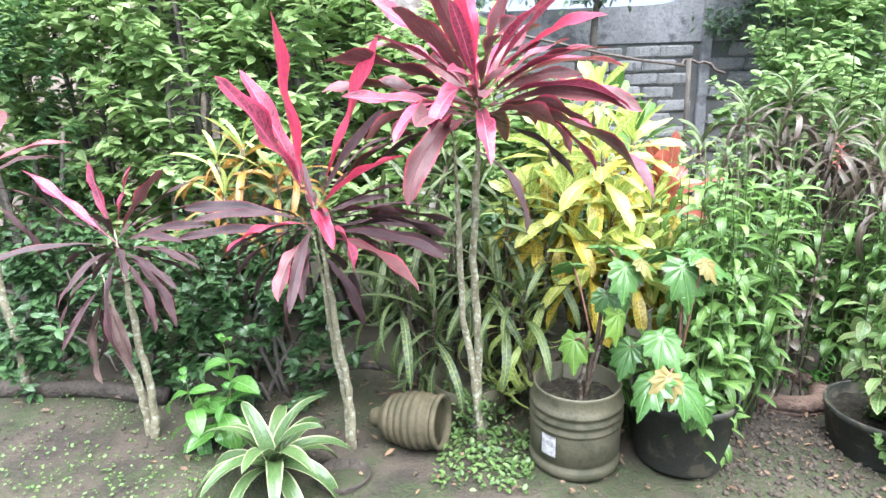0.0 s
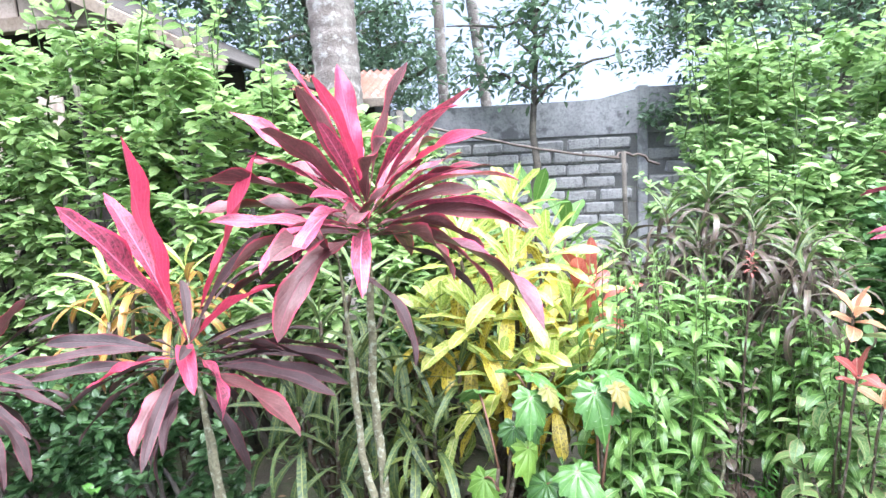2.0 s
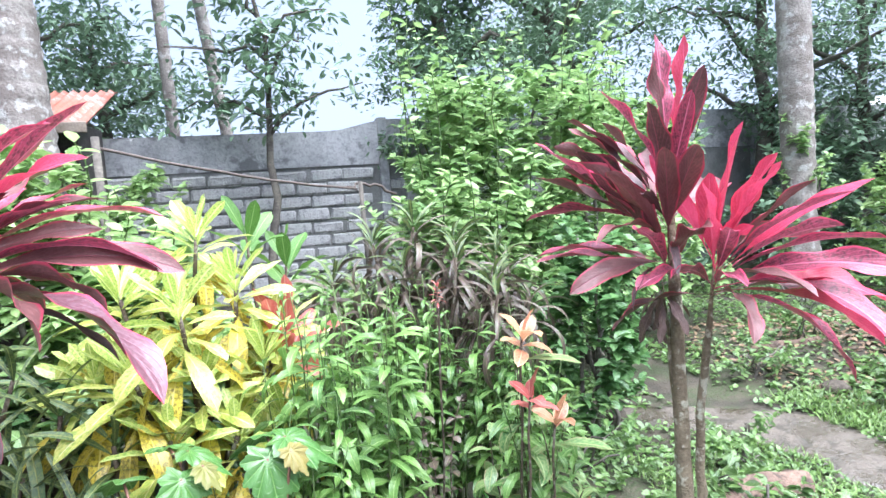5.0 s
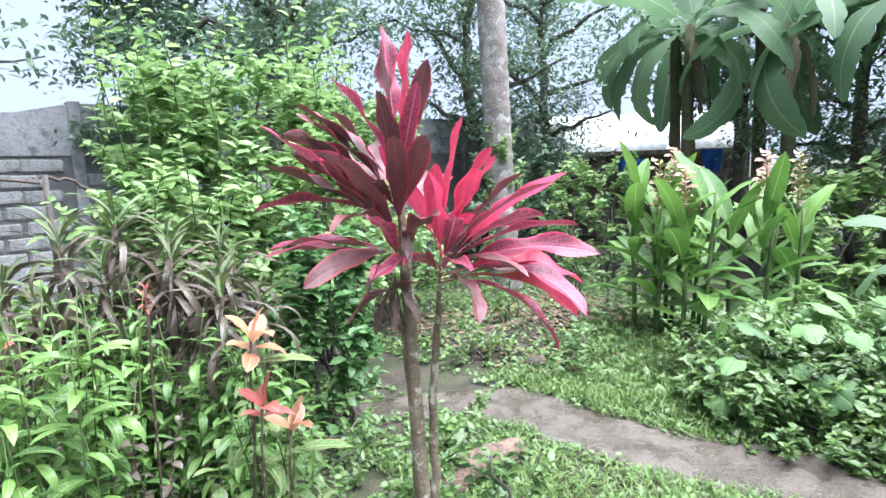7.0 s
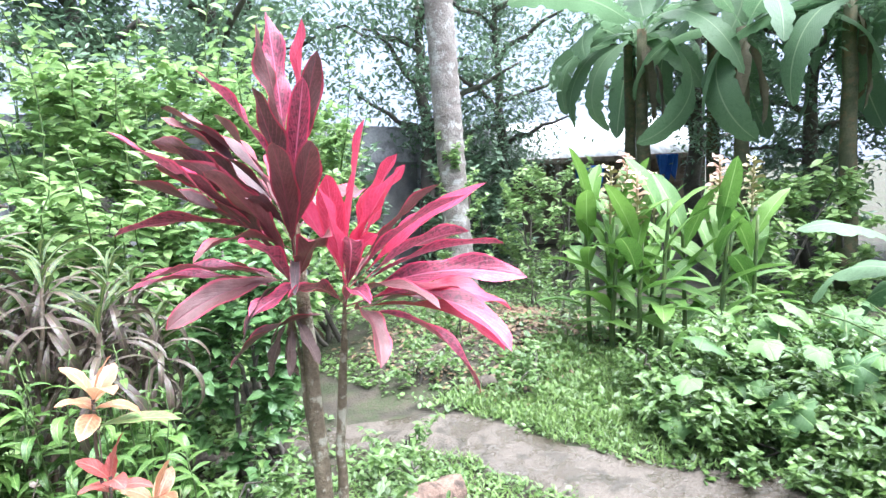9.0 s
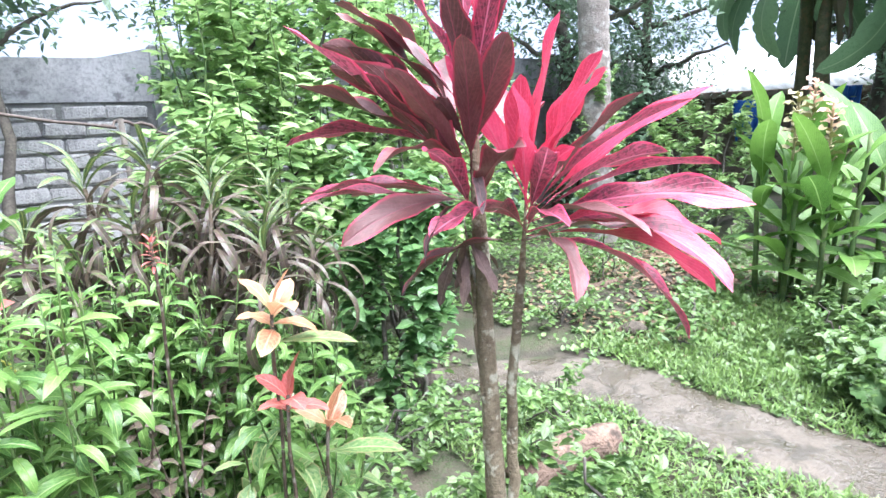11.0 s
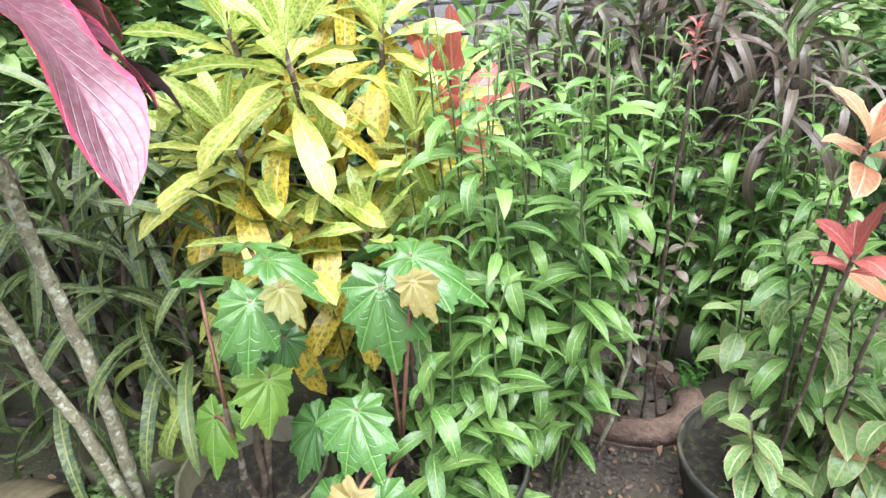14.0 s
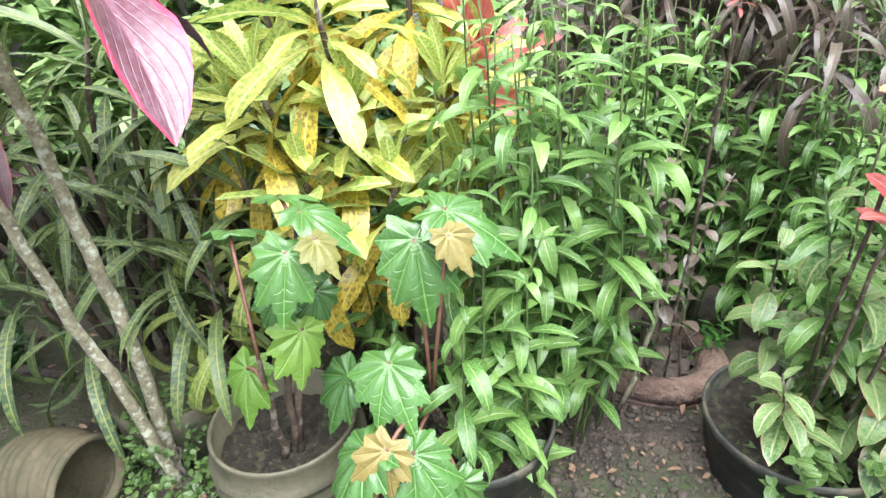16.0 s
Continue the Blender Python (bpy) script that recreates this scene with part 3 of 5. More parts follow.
        part("post", box("post", 0.09, 0.09, 2.5, M["oldwood"]), shed, pose(x, 0.0, 0))
    for i in range(18):
        part("plank", box("plank", 0.20, 0.025, 1.75 + 0.1 * math.sin(i * 2.3), M["palewood"]), shed, pose(-2.9 + i * 0.22, -0.08 + 0.03 * (i % 2), 0.2))
    hut = thing("hut", "small hut with a faded red tin roof", "hut", -1.6, 7.5, 0)
    part("wall", box("wall", 1.5, 0.9, 2.2, M["dark_shade_wood"]), hut, pose(0, 0.0, 0), "dark timber wall")
    part("roof", corrugated("roof", 1.9, 1.4, M["redtin"]), hut, pose(0.0, -0.85, 2.15, 20, 0, 0), "faded red corrugated roof")
    part("fascia", box("fascia", 1.9, 0.03, 0.10, M["oldwood"]), hut, pose(0, -0.87, 2.06))
    house = thing("house", "low house with a pale sheet roof", "house", 11.2, 6.9, 0, -52)
    part("wall", box("wall", 4.0, 0.15, 1.8, M["oldwood"]), house, pose(0, 0.6, 0), "weathered board wall")
    part("roof", corrugated("roof", 4.4, 3.4, M["tin"], 0.2), house, pose(0, -0.1, 1.68, 16, 0, 0), "pale corrugated metal roof")
    part("fascia", box("fascia", 4.4, 0.04, 0.10, M["oldwood"]), house, pose(0, -0.12, 1.58))
    for x in (-1.9, -0.6, 0.7, 2.0):
        part("post", box("post", 0.09, 0.09, 1.6, M["oldwood"]), house, pose(x, -0.05, 0))
    part("window", box("window", 0.7, 0.06, 0.7, M["dark_shade_wood"]), house, pose(-1.6, 0.5, 0.9), "dark window opening")


make_sheds()


def make_tarp(x, y, z, w, h, rz, seed):
    rnd = random.Random(seed)
    n, m = 14, 12
    verts, back = [], []
    for i in range(m):
        for j in range(n):
            u, v = j / (n - 1) - 0.5, i / (m - 1)
            verts.append((u * w * (1 - 0.35 * v), 0.05 * math.sin(u * 19 + v * 3) + 0.03 * math.sin(u * 37 + seed), -v * h * (1 + 0.18 * math.sin(u * 11 + seed))))
    ob = part("tarpaulin", mesh("tarpaulin", verts, grid_faces(m, n), M["bluetarp"]), None, pose(x, y, z, 0, 0, rz))
    ob.modifiers.new("thick", "SOLIDIFY").thickness = 0.006
    tagged(ob, "crumpled bright blue tarpaulin hanging under the eaves", "tarpaulin", "blue tarpaulins")


make_tarp(9.4, 5.75, 1.5, 0.45, 0.5, -50, 1)
make_tarp(9.9, 4.75, 1.62, 0.32, 0.35, -50, 2)


# ---- plants: builders ----
def cordyline(label, x, y, stems, group="cordylines", slim=1.0, bark="bark"):
    """stems: (top, foot, fork, radius, leaves); a leaf is (az, el, length, bend, tone, place along the last stretch of stem)."""
    plant = thing("cordyline", label, "plant", x, y, hill(x, y) - 0.02, group=group)
    for s, (top, foot, fork, rad, leaves) in enumerate(stems):
        t, f = Vector(top), Vector(fork)
        low = curve_pts((foot[0], foot[1], 0), f, (0.012, 0.008, 0), 12, 0.008, s + int(abs(x) * 100))
        pts = low + curve_pts(f, t + Vector((0, 0, 0.02 + max(q[5] for q in leaves))), (0.004, 0, 0), 8, 0.006, s + 5)[1:]
        part("trunk", tube("trunk", pts, [rad * (1.25 - 0.5 * i / 18) * (1.0 if i < 15 else 1.0 - 0.2 * (i - 14)) * (1.02 if i % 2 else 0.98) for i in range(19)], M[bark], 10, 0.12, s), plant)
        for k, (az, el, L, bend, tone, up) in enumerate(leaves):
            rnd = random.Random(k * 7 + s * 131 + int(abs(x) * 1000))
            me = blade("leaf", L, L * rnd.uniform(0.125, 0.175) * slim * (0.6 if tone == "dusky" else (1.2 if tone in ("maroon", "plum") else 1.0)), M[tone], bend, 0.38, 0.85, 0.65, 0.17, rnd.uniform(0.15, 0.5), rnd.uniform(-45, 45), 18, 4, k)
            part("leaf", me, plant, leaf_pose((t.x, t.y, t.z + up), az, el, rnd.uniform(-22, 22)))
    return plant


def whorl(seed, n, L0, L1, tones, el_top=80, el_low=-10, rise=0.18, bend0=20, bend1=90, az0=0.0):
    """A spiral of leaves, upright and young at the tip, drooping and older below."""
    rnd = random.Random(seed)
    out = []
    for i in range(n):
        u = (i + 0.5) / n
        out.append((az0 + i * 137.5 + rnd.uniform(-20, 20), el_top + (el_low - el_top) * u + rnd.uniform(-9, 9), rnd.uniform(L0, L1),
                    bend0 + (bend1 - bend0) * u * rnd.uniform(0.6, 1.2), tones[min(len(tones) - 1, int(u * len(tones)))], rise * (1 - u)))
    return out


def croton(label, x, y, heads, tones, L, W, foot=0.12, group="crotons", a=0.8, b=0.5, n=20, stem="stem_dark", bend=45, el_low=-25, fold=0.2, twist=20, z=0.0):
    """A bush of woody stems, each ending in a rosette of long leaves; heads: (dx, dy, height)."""
    plant = thing("croton", label, "plant", x, y, hill(x, y) - 0.02 + z, group=group)
    shapes = {}
    for tone in set(tones):
        shapes[tone] = [blade("leaf", L * q, W * q, M[tone], bd, fold, a, b, 0.08, 0.12, tw, 9, 4, int(bd)) for q, bd, tw in ((1.0, bend * 0.5, twist), (0.95, bend, -twist), (1.05, bend * 1.6, twist * 0.5))]
    for h, (dx, dy, hz) in enumerate(heads):
        rnd = random.Random(h * 17 + int(abs(x * 100)))
        top = Vector((dx, dy, hz))
        pts = curve_pts((rnd.uniform(-foot, foot), rnd.uniform(-foot, foot), 0), top, (0, 0, 0), 8, 0.03, h)
        part("stem", tube("stem", pts, [0.014 - 0.001 * i for i in range(8)], M[stem], 6, 0.1, h), plant)
        for i in range(n):
            u = (i + 0.5) / n
            tone = tones[min(len(tones) - 1, int(u * len(tones) * rnd.uniform(0.85, 1.1)))]
            s = 0.55 + 0.45 * min(1, u * 2.2)
            p = top + Vector((0, 0, 0.03 - u * L * 0.75))
            part("leaf", shapes[tone][min(2, int(u * 3))], plant,
                 leaf_pose(p, i * 137.5 + rnd.uniform(-15, 15), 82 + (el_low - 82) * u + rnd.uniform(-10, 10), rnd.uniform(-25, 25), s * rnd.uniform(0.85, 1.1)))
    return plant


def herb(label, x, y, stems, tone, L, W, pairs=9, seed=0, group="herbs", stem="stem", bare=0.2, el=22, bend=80, z=0.0, name="herb", side=True):
    """Upright green stems with opposite pointed leaves; stems: (foot, top)."""
    plant = thing(name, label, "plant", x, y, hill(x, y) - 0.02 + z, group=group)
    shapes = [blade("leaf", L * q, W * q, M[tone], bend * k, 0.25, 0.55, 0.85, 0.1, 0.06, 8, 6, 2, i) for i, (q, k) in enumerate(((1, 0.6), (0.95, 1.0), (1.1, 1.5)))]
    rnd = random.Random(seed)
    for k, (foot, top) in enumerate(stems):
        pts = curve_pts(foot, top, (rnd.uniform(-0.05, 0.05), rnd.uniform(-0.05, 0.05), 0), 8, 0.01, k)
        part("stem", tube("stem", pts, [0.0045 - 0.0004 * i for i in range(8)], M[stem], 5, 0, k), plant)
        turn = rnd.uniform(0, 180)
        for i in range(pairs):
            u = bare + (1 - bare) * (i + 0.6) / pairs
            f = min(u * 7, 6.999)
            p = pts[int(f)].lerp(pts[int(f) + 1], f - int(f))
            small = 0.45 if i == pairs - 1 else (0.75 if i == pairs - 2 else 1.0)
            for s in (0, 180):
                part("leaf", shapes[rnd.randrange(3)], plant,
                     leaf_pose(p, turn + 90 * (i % 2) + s + rnd.uniform(-25, 25), (55 if i == pairs - 1 else el) + rnd.uniform(-15, 20), rnd.uniform(-20, 20), small * rnd.uniform(0.75, 1.15)))
    return plant


def leafy_mass(name, label, category, x, y, w, d, h, n, mat, size, stems=7, seed=0, low=0.0, group="", width=0.5, droop=0.2, core=0.55, z=0.0, shoots=0):
    """A shrub: branching stems and a crown of many leaves gathered in uneven sprays."""
    rng = np.random.default_rng(seed)
    rnd = random.Random(seed)
    plant = thing(name, label, category, x, y, hill(x, y) - 0.02 + z, group=group)
    sprays, per = max(6, n // 26), 26
    ends = []
    for k in range(sprays):
        q = rng.uniform(0, 2 * math.pi)
        r = rng.uniform(core ** 2, 1) ** 0.5
        zz = low + (h - low) * rng.uniform(0.05, 1.0) ** 0.8
        bulge = (1 - 0.5 * ((zz - low) / max(h - low, 0.01)) ** 2) * rng.uniform(0.75, 1.12)
        ends.append((w * 0.5 * r * bulge * math.cos(q), d * 0.5 * r * bulge * math.sin(q), zz))
    for k in range(stems):
        e = ends[(k * 5) % sprays]
        pts = curve_pts((rnd.uniform(-0.25, 0.25) * w, rnd.uniform(-0.2, 0.2) * d, 0), e, (0, 0, 0.05), 7, 0.05, seed + k)
        part("branch", tube("branch", pts, [0.02 * h * (1 - 0.12 * i) * 0.55 + 0.003 for i in range(7)], M["limb"], 6, 0.1, k), plant)
    pos, az, el = [], [], []
    for ex, ey, ez in ends:
        lean = math.atan2(ey, ex)
        length = rng.uniform(0.15, 0.34) * (0.6 + size * 4)
        dx, dy, dz = math.cos(lean) * 0.5, math.sin(lean) * 0.5, rng.uniform(0.2, 1.1)
        for i in range(per):
            u = i / per
            pos.append((ex + dx * length * u, ey + dy * length * u, max(0.02, ez + dz * length * u - 0.1)))
            az.append(math.degrees(lean) + (90 if i % 2 else -90) + rng.uniform(-70, 70))
            el.append(rng.uniform(-25, 45))
    for b in range(shoots):
        q, r = rng.uniform(0, 2 * math.pi), rng.uniform(0, 0.9) ** 0.5
        foot = (0.42 * w * r * math.cos(q), 0.42 * d * r * math.sin(q), h * rng.uniform(0.55, 0.85))
        tip = (foot[0] * rng.uniform(1.0, 1.5), foot[1] * rng.uniform(1.0, 1.5), h * rng.uniform(0.9, 1.28))
        pts = curve_pts(foot, tip, (rng.uniform(-0.08, 0.08), rng.uniform(-0.08, 0.08), 0.03), 7, 0.05, seed * 3 + b)
        part("shoot", tube("shoot", pts, [0.006 - 0.0006 * i for i in range(7)], M["stem"], 5, 0, b), plant)
        for i in range(24):
            f = min(6 * (i + 1) / 24, 5.999)
            pos.append(pts[int(f)].lerp(pts[int(f) + 1], f - int(f))[:])
            az.append(i * 137.5 + rng.uniform(-25, 25))
            el.append(rng.uniform(-15, 40))
    k = len(pos)
    part("foliage", foliage("foliage", pos, az, el, rng.uniform(-35, 35, k), size * rng.uniform(0.55, 1.25, k), mat, width, droop), plant)
    tagged(plant.children[-1], kind="stuff")
    return plant


def tree(label, x, y, h, spread, n, size, seed, trunk_r=0.12, low=0.45, group="trees", lean=(0, 0), mat="tree", limbs=9, width=0.4):
    """A tapered trunk with forking limbs and many leaf clumps with gaps between them."""
    rng = np.random.default_rng(seed)
    n, size = n * 2, size * 0.74
    plant = thing("tree", label, "tree", x, y, -0.03, group=group)
    top = Vector((lean[0], lean[1], h))
    pts = curve_pts((0, 0, 0), top, (0.1, 0.05, 0), 10, 0.12, seed)
    part("trunk", tube("trunk", pts, [trunk_r * (1 - 0.085 * i) for i in range(10)], M["limb"], 10, 0.12, seed), plant)
    pos = []
    for k in range(limbs):
        u = low + (1 - low) * (k + 0.5) / limbs
        f = u * 9
        p = pts[int(f)].lerp(pts[min(9, int(f) + 1)], f - int(f))
        q = k * 2.4 + rng.uniform(-0.4, 0.4)
        reach = spread * (1.05 - 0.5 * abs(u - 0.6)) * rng.uniform(0.6, 1.1)
        e = p + Vector((math.cos(q) * reach, math.sin(q) * reach, h * rng.uniform(0.02, 0.16)))
        lp = curve_pts(p, e, (0, 0, 0.1), 6, 0.14, seed + k)
        part("limb", tube("limb", lp, [trunk_r * 0.42 * (1 - 0.15 * i) for i in range(6)], M["limb"], 6, 0.1, k), plant)
        for b in range(7):
            c = lp[1 + b % 5] + Vector(rng.normal(0, spread * 0.2, 3) * (1, 1, 0.75))
            for j in range(max(1, n // (limbs * 7))):
                pos.append(np.array(c) + rng.normal(0, spread * 0.13, 3) * (1, 1, 0.7))
    k = len(pos)
    crown = part("crown", foliage("crown", pos, rng.uniform(0, 360, k), rng.uniform(-50, 30, k), rng.uniform(-40, 40, k), size * rng.uniform(0.6, 1.3, k), M[mat], width, 0.2), plant)
    tagged(crown, kind="stuff")
    return plant


# ---- the cordylines ----
A_LEAVES = [(100, 86, 0.44, 10, "pink", 0.10), (262, 76, 0.42, 15, "maroon", 0.08), (20, 80, 0.46, 16, "maroon", 0.08), (185, 68, 0.56, 8, "pink", 0.07), (215, 78, 0.42, 20, "pink", 0.09),
            (330, 70, 0.46, 60, "streak", 0.08), (178, 52, 0.50, 20, "streak", 0.07), (168, 40, 0.50, 35, "maroon", 0.06), (188, 30, 0.55, 32, "maroon", 0.05), (180, 20, 0.56, 30, "maroon", 0.03),
            (205, 12, 0.46, 8, "streak", 0.02), (259, 34, 0.48, 85, "streak", 0.03), (279, 14, 0.46, 62, "streak", 0.01), (235, 24, 0.44, 75, "streak", 0.02),
            (355, 32, 0.52, 70, "streak", 0.02), (331, 9, 0.70, 60, "plum", 0.0), (318, 20, 0.46, 70, "maroon", 0.0), (352, 10, 0.46, 75, "streak", 0.0), (334, 52, 0.50, 48, "pink", 0.05), (10, 40, 0.52, 60, "streak", 0.04), (0, 22, 0.54, 50, "maroon", 0.02),
            (345, 40, 0.46, 40, "maroon", 0.04), (60, 50, 0.5, 40, "maroon", 0.05), (120, 40, 0.5, 50, "maroon", 0.03), (80, 10, 0.45, 60, "maroon", 0.0), (150, 8, 0.46, 40, "maroon", 0.0),
            (140, 5, 0.45, 60, "dusky", -0.02), (30, -5, 0.42, 60, "dusky", -0.02), (305, 55, 0.42, 45, "maroon", 0.06), (235, 56, 0.42, 30, "maroon", 0.06), (195, 0, 0.42, 50, "dusky", -0.02)]
cordyline("tall pink and maroon cordyline on a thin pale lichen-spotted trunk", 0.185, 1.98,
          [((0.02, 0.06, 1.27), (-0.01, 0.12), (-0.02, 0.14, 0.75), 0.015, A_LEAVES + whorl(101, 16, 0.36, 0.5, ["streak", "maroon"], 62, 5, 0.08, 15, 70)),
           ((-0.06, -0.02, 1.18), (0.01, 0.09), (-0.05, 0.06, 0.55), 0.013, whorl(3, 6, 0.35, 0.45, ["maroon", "dusky"], 60, 0, 0.06))], slim=0.88)
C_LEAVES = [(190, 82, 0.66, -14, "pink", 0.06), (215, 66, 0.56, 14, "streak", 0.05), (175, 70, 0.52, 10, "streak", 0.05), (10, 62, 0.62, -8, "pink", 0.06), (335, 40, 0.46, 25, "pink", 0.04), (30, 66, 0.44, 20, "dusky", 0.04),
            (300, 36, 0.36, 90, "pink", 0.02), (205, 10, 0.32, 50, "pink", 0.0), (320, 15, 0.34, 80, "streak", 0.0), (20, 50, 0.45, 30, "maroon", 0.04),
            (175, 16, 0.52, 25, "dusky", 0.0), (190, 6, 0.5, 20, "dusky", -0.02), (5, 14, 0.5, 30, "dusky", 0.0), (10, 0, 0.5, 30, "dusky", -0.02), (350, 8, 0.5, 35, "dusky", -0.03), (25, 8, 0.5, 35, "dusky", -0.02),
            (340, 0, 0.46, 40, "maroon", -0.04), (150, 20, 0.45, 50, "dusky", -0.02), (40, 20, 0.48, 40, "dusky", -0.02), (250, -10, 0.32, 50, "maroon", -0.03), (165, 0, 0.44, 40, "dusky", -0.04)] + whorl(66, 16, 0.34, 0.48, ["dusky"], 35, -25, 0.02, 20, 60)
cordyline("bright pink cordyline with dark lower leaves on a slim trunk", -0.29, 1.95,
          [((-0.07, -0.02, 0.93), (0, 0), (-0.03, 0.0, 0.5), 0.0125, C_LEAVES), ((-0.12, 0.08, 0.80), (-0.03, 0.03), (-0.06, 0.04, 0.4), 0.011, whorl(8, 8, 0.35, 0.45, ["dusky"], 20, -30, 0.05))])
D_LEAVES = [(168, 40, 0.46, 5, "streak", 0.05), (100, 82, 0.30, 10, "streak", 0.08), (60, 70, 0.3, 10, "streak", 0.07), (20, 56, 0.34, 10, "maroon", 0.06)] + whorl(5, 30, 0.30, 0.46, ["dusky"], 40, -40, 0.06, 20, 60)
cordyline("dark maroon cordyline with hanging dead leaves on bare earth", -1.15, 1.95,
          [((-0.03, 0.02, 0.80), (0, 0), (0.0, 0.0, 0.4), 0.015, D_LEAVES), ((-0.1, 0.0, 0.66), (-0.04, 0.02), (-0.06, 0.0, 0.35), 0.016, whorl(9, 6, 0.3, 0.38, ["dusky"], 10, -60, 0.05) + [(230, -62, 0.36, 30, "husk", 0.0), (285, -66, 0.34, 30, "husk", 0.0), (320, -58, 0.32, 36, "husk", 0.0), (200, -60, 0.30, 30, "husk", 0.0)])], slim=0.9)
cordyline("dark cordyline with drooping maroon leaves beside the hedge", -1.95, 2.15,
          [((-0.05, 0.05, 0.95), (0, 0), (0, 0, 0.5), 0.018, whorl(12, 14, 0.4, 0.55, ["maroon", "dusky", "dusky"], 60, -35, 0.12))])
B_TALL = [(90, 86, 0.38, 8, "streak", 0.36), (318, 78, 0.42, -14, "pink", 0.34), (300, 82, 0.36, -10, "maroon", 0.33), (230, 80, 0.34, 10, "maroon", 0.30), (150, 66, 0.36, 20, "streak", 0.28), (128, 54, 0.40, 25, "maroon", 0.24),
          (140, 42, 0.44, 20, "maroon", 0.20), (150, 46, 0.52, 8, "streak", 0.10), (135, 34, 0.46, 15, "maroon", 0.12), (170, 45, 0.36, 30, "maroon", 0.18), (115, 48, 0.42, 20, "maroon", 0.14),
          (143, 26, 0.46, 45, "streak", 0.14), (128, 16, 0.46, 34, "streak", 0.04), (150, 26, 0.42, 42, "streak", 0.0), (110, 18, 0.42, 36, "maroon", 0.02), (200, 30, 0.34, 60, "maroon", 0.12), (185, 12, 0.36, 50, "maroon", 0.04),
          (230, 46, 0.30, 50, "dusky", 0.16), (60, 50, 0.42, 40, "maroon", 0.2), (30, 35, 0.42, 45, "maroon", 0.16), (210, 5, 0.32, 50, "dusky", 0.04), (160, 55, 0.40, 25, "maroon", 0.2),
          (240, 20, 0.28, 60, "dusky", 0.08), (225, 66, 0.36, 25, "maroon", 0.10), (195, 60, 0.38, 30, "maroon", 0.06), (245, 62, 0.34, 30, "maroon", 0.14), (170, 58, 0.40, 25, "maroon", 0.04),
          (215, 52, 0.34, 45, "streak", 0.0), (255, 50, 0.32, 45, "maroon", 0.02), (205, 70, 0.36, 15, "maroon", 0.20), (235, 72, 0.34, 15, "streak", 0.24), (150, 58, 0.42, 18, "maroon", 0.08), (120, 62, 0.42, 18, "maroon", 0.16)]
B_LOW = [(300, 82, 0.42, 6, "pink", 0.08), (180, 74, 0.38, 12, "pink", 0.08), (200, 60, 0.36, 15, "pink", 0.06), (318, 66, 0.36, 12, "pink", 0.06), (316, 44, 0.48, 15, "pink", 0.04), (270, 60, 0.24, 40, "pink", 0.05), (330, 54, 0.38, 20, "maroon", 0.05),
         (318, 34, 0.46, 40, "streak", 0.03), (308, 26, 0.50, 42, "streak", 0.02), (322, 22, 0.48, 60, "pink", 0.0), (300, 22, 0.50, 75, "streak", 0.0), (312, 12, 0.46, 60, "pink", -0.01),
         (290, 12, 0.46, 80, "streak", -0.02), (330, 20, 0.44, 55, "maroon", 0.0), (345, 16, 0.42, 50, "maroon", -0.02), (255, 20, 0.32, 80, "maroon", -0.01),
         (10, 40, 0.4, 40, "maroon", 0.03), (190, 30, 0.32, 60, "streak", 0.02), (160, 10, 0.34, 60, "maroon", -0.02), (275, 30, 0.36, 60, "maroon", 0.02), (240, 70, 0.34, 20, "pink", 0.06), (225, 56, 0.32, 40, "streak", 0.03), (285, 62, 0.38, 20, "pink", 0.06), (210, 40, 0.32, 55, "streak", 0.0), (325, 74, 0.38, 15, "pink", 0.07), (250, 40, 0.3, 60, "streak", 0.0), (340, 40, 0.44, 40, "streak", 0.02), (300, 50, 0.46, 30, "streak", 0.04)]
cordyline("two-headed pink and maroon cordyline with a lichen-covered trunk", 2.16, 2.0,
          [((-0.05, 0.03, 1.16), (-0.01, 0.0), (-0.03, 0.01, 0.80), 0.023, B_TALL), ((0.05, -0.05, 1.12), (0.02, -0.015), (0.02, -0.02, 0.72), 0.014, B_LOW),
           ((-0.06, 0.05, 1.08), (-0.02, 0.015), (-0.035, 0.02, 0.7), 0.010, whorl(31, 10, 0.13, 0.2, ["husk"], -40, -80, 0.06, 10, 30))], slim=1.14, bark="bark_dark")
cordyline("small red cordyline half hidden among green herbs", 0.95, 2.76,
          [((0, 0, 0.80), (0, 0), (0, 0, 0.4), 0.012, [(260, 82, 0.34, 5, "rose", 0.02), (200, 74, 0.34, 10, "rose", 0.0), (340, 50, 0.30, 30, "rose", 0.0), (250, 60, 0.3, 20, "rose", -0.03),
                                           (300, 30, 0.28, 60, "rose", -0.02), (60, 50, 0.3, 40, "rose", 0.0), (280, 66, 0.32, 15, "rose", 0.03), (120, 30, 0.3, 40, "maroon", 0.0)])], slim=1.3)

# ---- the crotons ----
croton("yellow croton bush with broad speckled golden leaves", 0.60, 2.70,
       [(0.05, 0.20, 1.31), (0.04, -0.30, 1.12), (0.19, 0.0, 1.14), (-0.17, -0.08, 1.14), (0.27, -0.10, 0.88), (0.09, -0.30, 0.88), (0.32, -0.2, 0.70), (-0.10, -0.34, 0.95), (-0.24, -0.2, 0.9), (0.18, -0.36, 0.72), (0.32, 0.1, 0.95), (0.0, -0.42, 0.76), (-0.1, 0.1, 1.15)],
       ["lime", "lime", "lime", "yellow", "yellow", "gold", "gold"], 0.245, 0.056, n=30, a=0.85, b=0.5, bend=34, el_low=-38)
